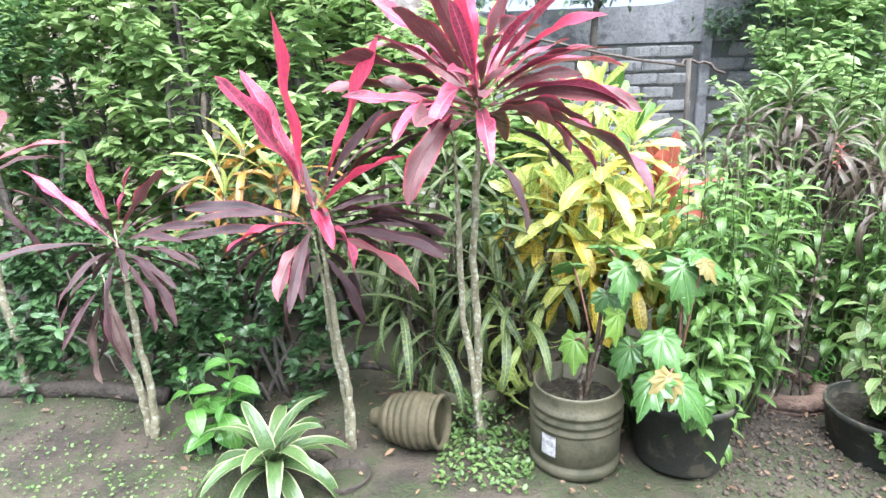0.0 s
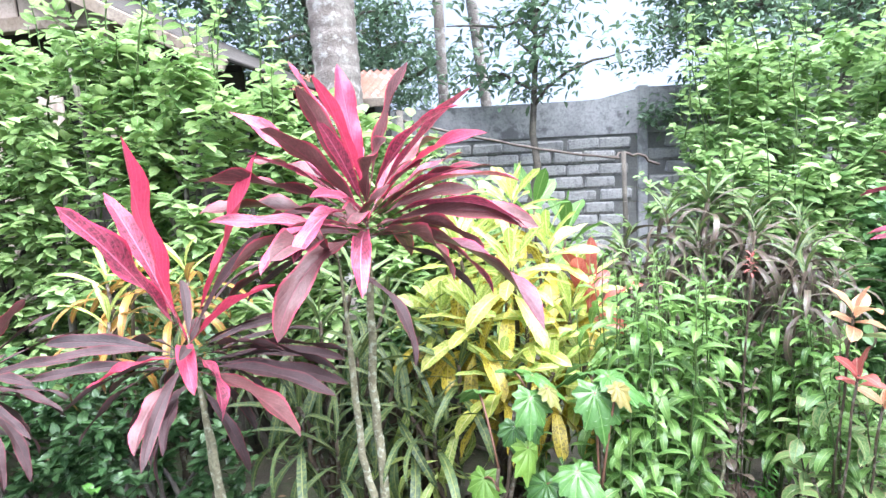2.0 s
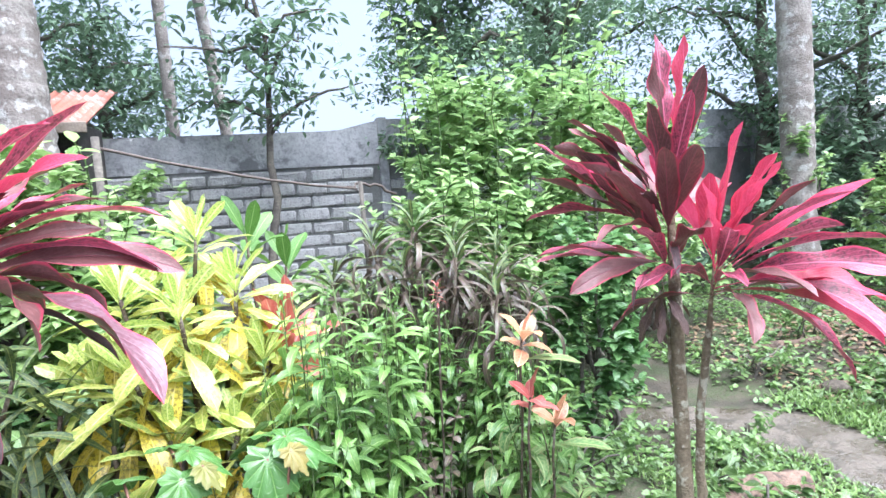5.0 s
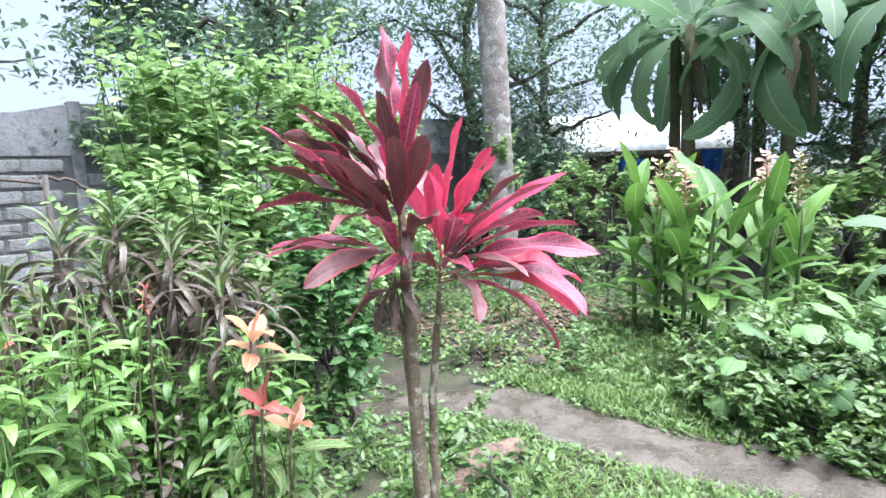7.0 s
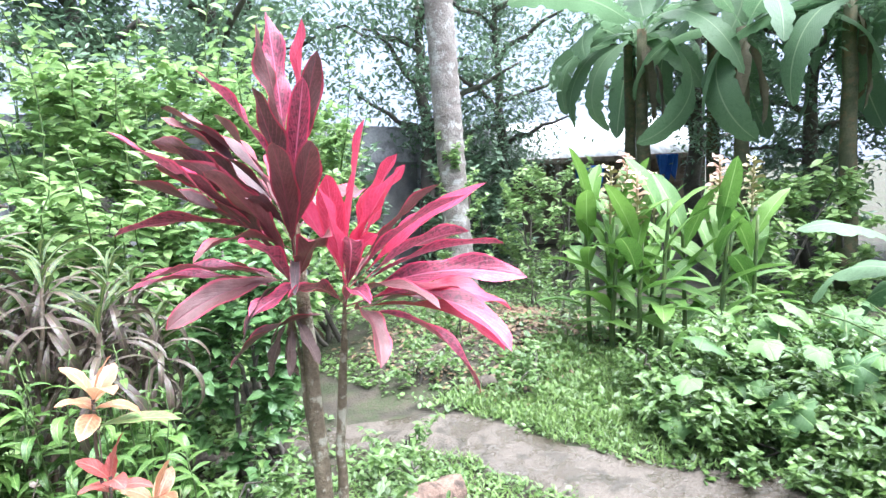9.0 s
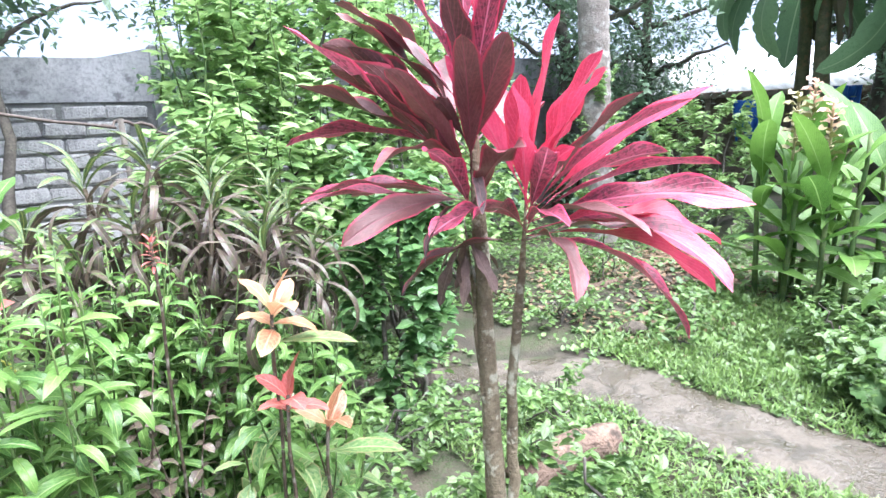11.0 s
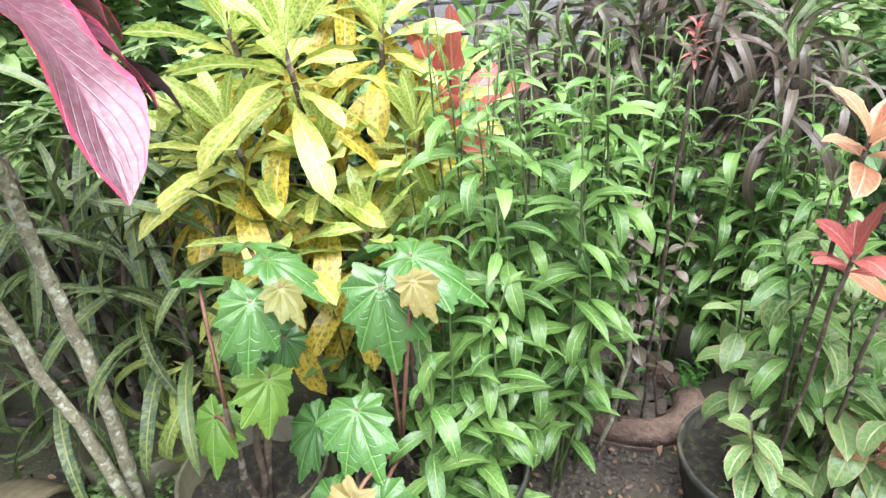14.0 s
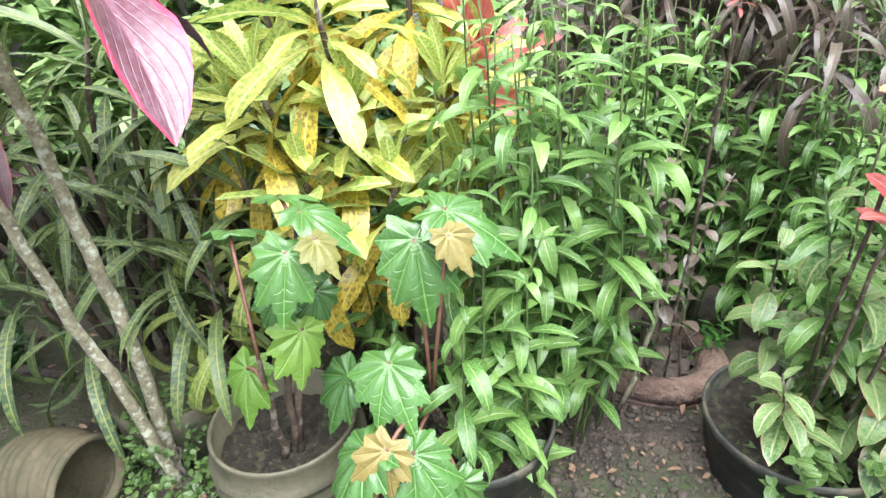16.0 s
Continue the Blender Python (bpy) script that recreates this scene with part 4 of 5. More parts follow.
croton("narrow-leaved dark green croton with yellow midribs", -0.10, 2.42,
       [(0.0, 0.0, 0.92), (0.16, -0.08, 0.80), (-0.14, -0.04, 0.84), (0.24, 0.08, 0.96), (-0.04, -0.2, 0.66), (0.3, -0.1, 0.72), (0.10, -0.22, 0.54), (-0.2, 0.1, 0.9), (0.1, 0.15, 1.05)],
       ["narrow"], 0.38, 0.034, n=17, a=0.4, b=0.5, bend=95, el_low=-50, group="narrow crotons")
croton("narrow-leaved green croton with arching spotted leaves", 0.36, 2.32,
       [(0.0, -0.1, 0.62), (0.08, 0.0, 0.78), (-0.1, -0.04, 0.60), (-0.08, 0.1, 0.86)], ["narrow", "narrow", "lime"], 0.36, 0.034, n=18, a=0.4, b=0.5, bend=105, el_low=-30, group="narrow crotons")
croton("rust and yellow croton with long arching leaves", -0.90, 2.50,
       [(0.0, 0.0, 1.12), (-0.16, 0.05, 1.04), (0.14, 0.0, 1.0), (-0.05, -0.12, 0.92), (0.2, 0.05, 1.08)], ["lime", "rust", "rust", "narrow"], 0.32, 0.034, n=18, a=0.5, b=0.5, bend=95, el_low=-35, group="narrow crotons")
croton("dusky purple croton with long narrow arching leaves", 1.45, 3.12,
       [(-0.1, -0.05, 1.22), (0.1, 0.0, 1.28), (0.3, 0.05, 1.20), (-0.28, 0.0, 1.06), (0.02, -0.12, 1.10), (0.26, -0.12, 1.14), (0.48, -0.05, 1.12), (-0.14, -0.1, 0.98), (0.42, -0.15, 1.02), (0.6, 0.1, 1.05), (0.6, -0.12, 0.92), (0.14, 0.1, 1.0)],
       ["narrow", "purple", "purple", "purple"], 0.33, 0.027, n=32, a=0.45, b=0.5, bend=150, el_low=-30, foot=0.25, group="dark crotons")
croton("dusky croton leaning out by the caricature plant", 1.80, 2.72,
       [(0.0, 0.0, 0.98)], ["narrow", "purple", "purple"], 0.30, 0.028, n=14, a=0.5, b=0.6, bend=100, el_low=-20, group="dark crotons")
croton("green croton with broad paddle leaves by the wall", 0.78, 3.9,
       [(0.0, 0.0, 1.22), (0.2, 0.1, 1.05)], ["canna"], 0.36, 0.10, n=8, a=0.9, b=0.6, bend=25, el_low=30, group="crotons")


# ---- green herbs ----
def scatter_stems(seed, n, rx, ry, h0, h1, spread=1.4):
    rnd = random.Random(seed)
    out = []
    for _ in range(n):
        a, r = rnd.uniform(0, 6.283), rnd.random() ** 0.5
        x, y = rx * r * math.cos(a), ry * r * math.sin(a)
        out.append(((x, y, 0), (x * spread + rnd.uniform(-0.06, 0.06), y * spread + rnd.uniform(-0.06, 0.06), rnd.uniform(h0, h1))))
    return out


herb("tall bright green herb with pointed paired leaves", 1.10, 2.36, scatter_stems(2, 30, 0.17, 0.15, 0.80, 1.20), "herb", 0.125, 0.030, 12, 2)
herb("bright green herb with pointed leaves beside the black pot", 0.99, 2.08, scatter_stems(3, 11, 0.07, 0.08, 0.45, 0.95), "herb", 0.12, 0.031, 11, 3, bare=0.15)
herb("green herb with pointed leaves in front of the croton", 1.56, 2.76, scatter_stems(4, 26, 0.22, 0.10, 0.7, 1.08), "herb", 0.12, 0.029, 11, 4)
herb("green herb beside the dusky croton", 1.86, 2.70, scatter_stems(46, 14, 0.16, 0.10, 0.6, 0.98), "herb", 0.12, 0.03, 9, 46)
herb("green herb behind the sunken clay ring", 1.36, 2.84, scatter_stems(44, 16, 0.16, 0.08, 0.75, 1.08), "herb", 0.12, 0.028, 11, 44)
herb("thin green herb among the begonias", 0.75, 2.30, scatter_stems(6, 8, 0.14, 0.1, 0.45, 0.74), "herb", 0.116, 0.029, 6, 6)
herb("small dusky purple herb with rounded leaves", 1.42, 2.42, scatter_stems(14, 6, 0.14, 0.08, 0.55, 0.95), "purple", 0.06, 0.036, 7, 14, "purple herbs", "stem_dark", 0.3, 10, 40)
flower = thing("flower_cluster", "small coral flower cluster on a thin stalk", "flower", 1.44, 2.32, 0.0)
part("stalk", tube("stalk", curve_pts((0.02, 0.15, 0), (0, 0, 1.12), (0, 0, 0), 8, 0.01, 2), [0.004] * 8, M["stem_dark"], 5), flower)
petal = blade("petal", 0.036, 0.009, M["rose"], 40, 0.3, 0.6, 0.7, 0, 0.1, 10, 5, 2, 1)
for i in range(16):
    part("petal", petal, flower, leaf_pose((0, 0, 1.12 - 0.004 * i), i * 137.5, 70 - i * 5, 0, 0.8 + 0.02 * (i % 7)))


# ---- pots and their plants ----
def soil_disc(name, r, mat="soil", seed=0):
    rnd = random.Random(seed)
    verts, n, rings = [(0, 0, 0.01)], 40, 7
    for k in range(1, rings + 1):
        for j in range(n):
            q = 2 * math.pi * j / n
            rr = r * k / rings
            verts.append((rr * math.cos(q), rr * math.sin(q), 0.02 * noise.noise((rr * 30 * math.cos(q), rr * 30 * math.sin(q), seed)) + rnd.uniform(-0.003, 0.003)))
    faces = [(0, 1 + j, 1 + (j + 1) % n) for j in range(n)]
    for k in range(rings - 1):
        for j in range(n):
            a, b = 1 + k * n + j, 1 + k * n + (j + 1) % n
            faces.append((a, a + n, b + n, b))
    return mesh(name, verts, faces, M[mat])


def make_pots():
    bucket = thing("bucket", "dirty tan ribbed plastic bucket planted with begonia", "bucket", 0.555, 2.02, 0.0)
    prof = [(0.0, 0.004), (0.135, 0.0), (0.150, 0.012), (0.152, 0.03), (0.150, 0.05), (0.143, 0.058), (0.143, 0.07), (0.149, 0.078), (0.148, 0.20)]
    for z in (0.205, 0.245, 0.285):
        prof += [(0.147, z), (0.153, z + 0.008), (0.154, z + 0.016), (0.147, z + 0.026)]
    prof += [(0.144, 0.33), (0.140, 0.36), (0.143, 0.372), (0.139, 0.378), (0.134, 0.372), (0.134, 0.25), (0.0, 0.22)]
    part("body", lathe("body", [(r * 1.1, z * 0.86) for r, z in prof], M["tanplastic"], 40, 0.008, 1), bucket)
    part("soil", soil_disc("soil", 0.145), bucket, pose(0, 0, 0.252))
    sticker = mesh("sticker", [(0.1655 * math.cos(q), 0.1655 * math.sin(q), z) for z in (0.09, 0.17) for q in [3.9 + 0.045 * i for i in range(9)]], grid_faces(2, 9), M["block"])
    part("sticker", sticker, bucket, None, "torn stained paper sticker")
    for name, label, x, y, r, h, s in (("plant_pot", "black plastic pot stained with earth, holding a begonia", 0.945, 2.10, 0.19, 0.27, 2),
                                       ("plant_pot", "wide black plastic pot with an orange-leaved plant", 1.70, 2.22, 0.205, 0.18, 3)):
        pot = thing(name, label, "plant pot", x, y, 0.0, group="black pots")
        prof = [(0.0, 0.004), (r * 0.84, 0.0), (r * 0.87, 0.01), (r * 0.97, h - 0.03), (r * 1.0, h - 0.028), (r * 1.01, h - 0.004), (r * 0.985, h), (r * 0.96, h - 0.006), (r * 0.94, h - 0.09), (0, h - 0.12)]
        part("body", lathe("body", prof, M["blackplastic"], 40, 0.008, s), pot)
        part("soil", soil_disc("soil", r * 0.94, seed=s), pot, pose(0, 0, h - 0.055))
    vase = thing("vase", "ribbed tan clay vase lying on its side", "vase", -0.10, 2.05, 0.085)
    prof = [(0.0, 0.0), (0.028, 0.0), (0.035, 0.012), (0.034, 0.03), (0.06, 0.055)]
    for i in range(7):
        z = 0.07 + i * 0.026
        r = 0.075 + 0.018 * math.sin(i / 6 * 2.6)
        prof += [(r, z), (r + 0.006, z + 0.009), (r + 0.005, z + 0.017), (r - 0.001, z + 0.024)]
    prof += [(0.080, 0.252), (0.076, 0.20), (0.0, 0.19)]
    lying = pose(-0.13, -0.02, 0.016, 0, 84, -10) @ Matrix.Scale(1.12, 4)
    part("body", lathe("body", prof, M["vase"], 32, 0.006, 4), vase, lying)
    part("rim", lathe("rim", [(0.078, 0.25), (0.088, 0.248), (0.093, 0.256), (0.092, 0.266), (0.084, 0.270), (0.077, 0.262), (0.078, 0.25)], M["vase"], 32, 0.02, 5), vase, lying)
    part("soil", soil_disc("soil", 0.076, seed=9), vase, lying @ pose(0, 0, 0.212), "earth caked inside the mouth")
    tub = thing("tub", "half buried grey tub with a broken rim", "tub", 0.12, 2.28, 0.0)
    part("body", lathe("body", [(0.0, -0.04), (0.15, -0.04), (0.16, 0.10), (0.165, 0.17), (0.155, 0.175), (0.148, 0.10), (0.0, 0.09)], M["tanplastic"], 32, 0.02, 6), tub)


make_pots()


def begonia(label, x, y, z, leaves, canes, seed):
    """Angel-wing begonia: red canes and lobed leaves on bent stalks; leaves: (dx, dy, height, az, tilt, size, tone)."""
    plant = thing("begonia", label, "plant", x, y, z, group="begonias")
    rnd = random.Random(seed)
    for k, (dx, dy, h) in enumerate(canes):
        part("cane", tube("cane", curve_pts((dx * 0.3, dy * 0.3, -0.02), (dx, dy, h), (0, 0, 0), 7, 0.015, k), [0.009 - 0.0006 * i for i in range(7)], M["stem_dark"], 6, 0.1, k), plant)
    for k, (dx, dy, h, az, tilt, size, tone) in enumerate(leaves):
        c = min(canes, key=lambda q: (q[0] - dx) ** 2 + (q[1] - dy) ** 2)
        part("stalk", tube("stalk", curve_pts((c[0], c[1], min(c[2], h * 0.9)), (dx, dy, h), (0, 0, 0.02), 5, 0.0, k), [0.004] * 5, M["redstalk"], 5), plant)
        me = wing_leaf("leaf", size * 0.84, M[tone], k + seed, 0.14 * (1 if k % 2 else -1))
        part("leaf", me, plant, leaf_pose((dx, dy, h), az, tilt, rnd.uniform(-20, 20)))
    return plant


begonia("begonia with lobed glossy green leaves in a plastic bucket", 0.545, 1.995, 0.255,
        [(0.14, -0.07, 0.53, 285, -48, 0.115, "begonia"), (0.09, -0.03, 0.42, 268, -58, 0.085, "begonia"), (0.15, 0.0, 0.57, 350, -18, 0.11, "begonia"), (0.19, -0.06, 0.55, 320, -35, 0.065, "begonia_new"),
         (-0.005, -0.03, 0.25, 255, -52, 0.115, "begonia_lime"), (0.13, -0.05, 0.36, 310, -60, 0.105, "begonia_lime"), (0.15, 0.0, 0.41, 300, -66, 0.08, "begonia"), (-0.02, 0.06, 0.5, 120, -20, 0.12, "begonia"), (0.08, 0.08, 0.56, 60, -15, 0.12, "begonia")],
        [(0.10, -0.02, 0.5), (0.14, 0.0, 0.56), (0.04, -0.06, 0.3)], 3)
begonia("begonia with jagged leaves, silvery sheen painted between the veins, in a black pot", 0.93, 2.10, 0.22,
        [(-0.05, -0.10, 0.55, 282, -54, 0.14, "begonia"), (0.0, -0.05, 0.58, 345, -20, 0.14, "begonia"), (0.01, -0.12, 0.57, 310, -40, 0.075, "begonia_new"), (-0.11, -0.15, 0.32, 285, -35, 0.13, "begonia"),
         (-0.14, -0.25, 0.21, 228, -30, 0.14, "begonia"), (-0.06, -0.25, 0.20, 310, -40, 0.14, "begonia"), (-0.10, -0.27, 0.23, 258, -42, 0.10, "begonia_new"), (-0.2, -0.12, 0.26, 230, -45, 0.115, "begonia"),
         (-0.06, 0.04, 0.56, 150, -20, 0.13, "begonia"), (0.02, -0.24, 0.12, 290, -72, 0.11, "begonia")],
        [(-0.03, -0.04, 0.52), (-0.08, -0.1, 0.26), (-0.04, -0.12, 0.2)], 5)

herb("orange and cream caricature plant in a black pot", 1.70, 2.20,
     [((0.0, 0.0, 0.2), (-0.06, -0.06, 0.92)), ((0.04, -0.04, 0.2), (-0.02, -0.12, 0.72)), ((-0.06, 0.0, 0.2), (-0.14, 0.02, 0.66)), ((0.05, 0.05, 0.2), (0.14, 0.04, 0.62)), ((0, -0.06, 0.2), (0.08, -0.2, 0.52)), ((-0.05, -0.06, 0.2), (-0.16, -0.16, 0.48)), ((0.06, -0.05, 0.2), (0.16, -0.14, 0.40))],
     "olive", 0.125, 0.055, 6, 7, "caricature plants", "stem_dark", 0.25, 5, 60)
herb("green herb stems rising from the wide black pot", 1.62, 2.22, [((-0.08 + 0.02 * i, 0.02 * (i % 4), 0.13), (-0.26 + 0.05 * i, -0.10 + 0.06 * (i % 4), 0.62 + 0.05 * ((i * 5) % 8))) for i in range(4, 11)], "herb", 0.105, 0.026, 8, 15, "herbs", "stem", 0.5, 20, 75)
rnd = random.Random(41)
for label, x, y, z, tone, n, L in (("cluster of peach and cream caricature leaves", 1.61, 2.02, 0.98, "orange", 8, 0.105), ("cluster of rose-red caricature leaves", 1.62, 2.00, 0.80, "rose", 7, 0.09), ("cluster of peach caricature leaves low on the plant", 1.71, 2.03, 0.70, "orange", 4, 0.10), ("salmon caricature leaves near the pot rim", 1.80, 2.06, 0.34, "orange", 6, 0.11)):
    plant = thing("caricature_shoot", label, "plant", x, y, z, group="caricature plants")
    part("stem", tube("stem", curve_pts((0.02, 0.1, -0.6 if z > 0.5 else -0.12), (0, 0, 0.02), (0, 0, 0), 6, 0.01, 1), [0.004] * 6, M["stem_dark"], 5), plant)
    shape = [blade("leaf", L * q, L * 0.42 * q, M[tone], b, 0.15, 0.6, 0.7, 0.1, 0.08, 10, 7, 4, int(b)) for q, b in ((1, 20), (0.9, 45), (1.1, 70))]
    for i in range(n):
        part("leaf", shape[i % 3], plant, leaf_pose((0, 0, 0.02 - 0.006 * i), i * 137.5, 70 - i * 9 + rnd.uniform(-8, 8), rnd.uniform(-20, 20), rnd.uniform(0.8, 1.15)))
    if tone == "orange":
        part("leaf", blade("leaf", 0.17, 0.065, M["olive"], 25, 0.15, 0.6, 0.7, 0.1, 0.05, 0, 8, 4, 3), plant, leaf_pose((0, 0, -0.05), 330, 10, 0))

# striped rosette on the bare earth
rosette = thing("rosette_plant", "striped green and cream rosette plant on bare earth", "plant", -0.50, 1.70, 0.02)
rnd = random.Random(9)
for i in range(20):
    u = i / 20
    L = rnd.uniform(0.38, 0.47) * (0.7 + 0.3 * u)
    part("leaf", blade("leaf", L, 0.058, M["stripe"], 70 + 95 * u, 0.32, 0.35, 0.6, 0, 0.03, rnd.uniform(-15, 15), 12, 4, i), rosette, leaf_pose((0, 0, 0.04 + 0.04 * (1 - u)), i * 137.5, 78 - 50 * u + rnd.uniform(-6, 6), rnd.uniform(-10, 10)))
part("stump", tube("stump", [(0, 0, -0.04), (0, 0, 0.03), (0, 0, 0.09)], [0.035, 0.03, 0.02], M["stem_dark"], 10, 0.2), rosette)
dish = thing("saucer", "low dark plastic saucer beside the rosette", "saucer", -0.26, 1.74, 0.0)
part("body", lathe("body", [(0, 0.003), (0.075, 0.0), (0.095, 0.05), (0.09, 0.052), (0.073, 0.01), (0, 0.01)], M["edging"], 28, 0.05, 8), dish, pose(0, 0, 0.0, 0, 0, 0))

# bright broad-leaved seedling, and undergrowth whose dark green has shade put into it
herb("bright green seedling with broad glossy leaves", -0.86, 1.94, [((0, 0, 0), (0.0, -0.06, 0.22)), ((0.04, 0, 0), (0.12, -0.04, 0.3)), ((-0.03, 0, 0), (-0.1, -0.02, 0.34)), ((0.02, 0.03, 0), (0.05, 0.05, 0.46))], "seedling", 0.155, 0.072, 5, 5, "seedlings", "stem", 0.1, 5, 60)
leafy_mass("shrub", "dense shrub with small glossy leaves, shade in their dark green", "shrub", -0.82, 2.35, 0.85, 0.5, 0.85, 3000, M["hedge_shade_dark"], 0.055, 8, 21, group="dark shrubs")
leafy_mass("shrub", "undergrowth behind the cordylines, shade in its dark green", "shrub", -1.75, 2.45, 1.2, 0.6, 0.75, 3200, M["hedge_shade_dark"], 0.06, 8, 22, group="dark shrubs")
leafy_mass("shrub", "leafy shrub by the hedge end, shade in its dark green", "shrub", -2.45, 2.8, 1.0, 0.8, 1.9, 3600, M["hedge_shade_dark"], 0.06, 8, 23, group="dark shrubs")
leafy_mass("shrub", "undergrowth behind the yellow croton, shade in its dark green", "shrub", 0.2, 3.2, 1.4, 0.6, 0.8, 2600, M["hedge_shade_dark"], 0.06, 8, 24, group="dark shrubs")
for k, (x, y, w, h) in enumerate(((-2.3, 3.3, 1.2, 2.15), (-1.55, 3.2, 1.2, 2.2), (-0.85, 3.2, 1.1, 2.0), (-0.25, 3.3, 0.9, 1.7), (-3.2, 3.3, 1.3, 2.2), (0.3, 3.6, 0.7, 1.2))):
    leafy_mass("hedge_shrub", "tall fresh green hedge shrub with oval leaves", "shrub", x, y, w, 0.8, h, 5600, M["hedge"], 0.088, 9, 40 + k, 0.25, "hedge shrubs", 0.52, shoots=12)

# shrubs and bush beyond the herbs
leafy_mass("shrub", "narrow green shrub hung with creeper", "shrub", 2.55, 3.3, 0.5, 0.5, 1.15, 2200, M["shrub"], 0.07, 6, 51, 0.1, "dark shrubs", 0.6)
leafy_mass("bush", "lower lime green bush behind the dusky croton", "bush", 2.15, 4.0, 1.3, 0.8, 1.4, 4200, M["bush"], 0.085, 8, 152, 0.2, "lime bushes", 0.5, shoots=12)
leafy_mass("bush", "large lime green bush with upright shoots", "bush", 2.65, 4.5, 2.3, 1.4, 2.15, 11000, M["bush"], 0.085, 14, 52, 0.2, "lime bushes", 0.5, shoots=30)
leafy_mass("bush", "lime green bush behind the pink cordyline", "bush", 3.9, 5.2, 1.7, 1.3, 2.1, 7000, M["bush"], 0.085, 10, 53, 0.2, "lime bushes", 0.5, shoots=22)
leafy_mass("bush", "green bush at the wall foot", "bush", 1.2, 5.0, 1.2, 0.8, 0.8, 2000, M["hedge"], 0.08, 6, 54, 0.0, "wall shrubs", 0.5)
leafy_mass("bush", "green bush before the wall", "bush", -0.5, 6.8, 1.4, 0.9, 1.7, 2600, M["hedge"], 0.10, 6, 55, 0.1, "wall shrubs", 0.5)
leafy_mass("bush", "small green bush beside the palm", "bush", 7.6, 5.2, 1.6, 1.4, 1.5, 2800, M["hedge"], 0.09, 8, 56, 0.0, "wall shrubs", 0.5)
leafy_mass("bush", "leafy bush behind the canna clump", "bush", 8.6, 2.6, 2.4, 1.6, 1.3, 3200, M["hedge"], 0.12, 8, 57, 0.0, "wall shrubs", 0.5)
leafy_mass("weed_clump", "low pale green weed clump by the trunk", "weeds", 1.98, 2.1, 0.75, 0.6, 0.38, 2200, M["weed"], 0.04, 6, 58, 0.0, "weeds", 0.6)
leafy_mass("weed_clump", "thin weeds at the trunk foot", "weeds", 2.4, 1.9, 0.35, 0.35, 0.5, 500, M["weed"], 0.05, 5, 59, 0.0, "weeds", 0.5)
leafy_mass("weed_clump", "small bright weeds on the earth", "weeds", 0.14, 2.2, 0.24, 0.2, 0.12, 350, M["weed"], 0.028, 3, 60, 0.0, "weeds", 0.6)


def ground_cover(name, label, area, n, size, mat, seed, el=(10, 70), width=0.3):
    """Uncountable small plants; area: (x0, x1, y0, y1) kept off the path."""
    rng = np.random.default_rng(seed)
    pos = []
    while len(pos) < n:
        x, y = rng.uniform(area[0], area[1]), rng.uniform(area[2], area[3])
        px, _ = path_mid((y + 3.0) / 6.9)
        if abs(x - px) < 0.23 + 0.1 * noise.noise((y * 4, seed, 1)) and y < 3.9 or noise.noise((x * 1.3, y * 1.3, seed)) + rng.uniform(-0.35, 0.55) < 0:
            continue
        pos.append((x, y, hill(x, y) + rng.uniform(0.0, 0.03)))
    ob = part(name, foliage(name, pos, rng.uniform(0, 360, n), rng.uniform(*el, n), rng.uniform(-30, 30, n), size * rng.uniform(0.5, 1.3, n), mat, width, 0.25))
    tagged(ob, label, "weeds", kind="stuff")


ground_cover("grass", "short bright grass along the path", (3.7, 5.0, 0.5, 3.3), 13000, 0.05, M["grass"], 1, (25, 85), 0.14)
ground_cover("grass", "grass on the near side of the path", (2.5, 3.6, 0.8, 2.9), 9000, 0.042, M["grass"], 2, (20, 80), 0.16)
ground_cover("weeds", "small leafy weeds among the grass by the path", (3.6, 5.0, 0.5, 3.3), 6000, 0.035, M["weed"], 11, (0, 50), 0.6)
ground_cover("weeds", "small leafy weeds on the near verge", (2.3, 3.6, 1.2, 3.0), 3500, 0.03, M["weed"], 12, (0, 50), 0.6)
ground_cover("weeds", "low leafy weeds over the heap of earth", (3.6, 7.2, 3.0, 6.6), 9000, 0.042, M["weed"], 3, (-5, 50), 0.6)
ground_cover("weeds", "low leafy weeds below the bushes", (1.8, 3.2, 2.4, 4.2), 3500, 0.04, M["weed"], 4, (-5, 50), 0.55)
ground_cover("weeds", "creeping weeds beyond the canna", (4.2, 9.2, -1.0, 3.4), 14000, 0.065, M["weed"], 5, (-5, 55), 0.6)
ground_cover("leaf_litter", "dead leaves scattered over the earth", (3.9, 6.2, 2.8, 4.8), 3500, 0.05, M["litter"], 6, (-10, 15), 0.5)
ground_cover("leaf_litter", "dead leaves and twigs under the shrubs", (-2.4, 2.4, 1.7, 3.4), 260, 0.04, M["litter"], 7, (-8, 12), 0.35)

ground_cover("weeds", "tiny bright weeds round the pots and vase", (0.06, 0.40, 1.74, 2.12), 520, 0.024, M["weed"], 21, (5, 60), 0.6)
ground_cover("leaf_litter", "crumbs of bark and dead leaf among the pots", (-0.4, 1.7, 1.75, 2.6), 420, 0.02, M["litter"], 23, (-10, 15), 0.5)
ground_cover("weeds", "tiny moss-like weeds on the damp earth", (-2.1, -0.7, 1.5, 2.3), 1000, 0.014, M["weed"], 22, (5, 60), 0.7)


def make_clods():
    """Loose gravel and clods of earth in front of the pots."""
    rng = np.random.default_rng(4)
    bm = bmesh.new()
    bmesh.ops.create_icosphere(bm, subdivisions=1, radius=1)
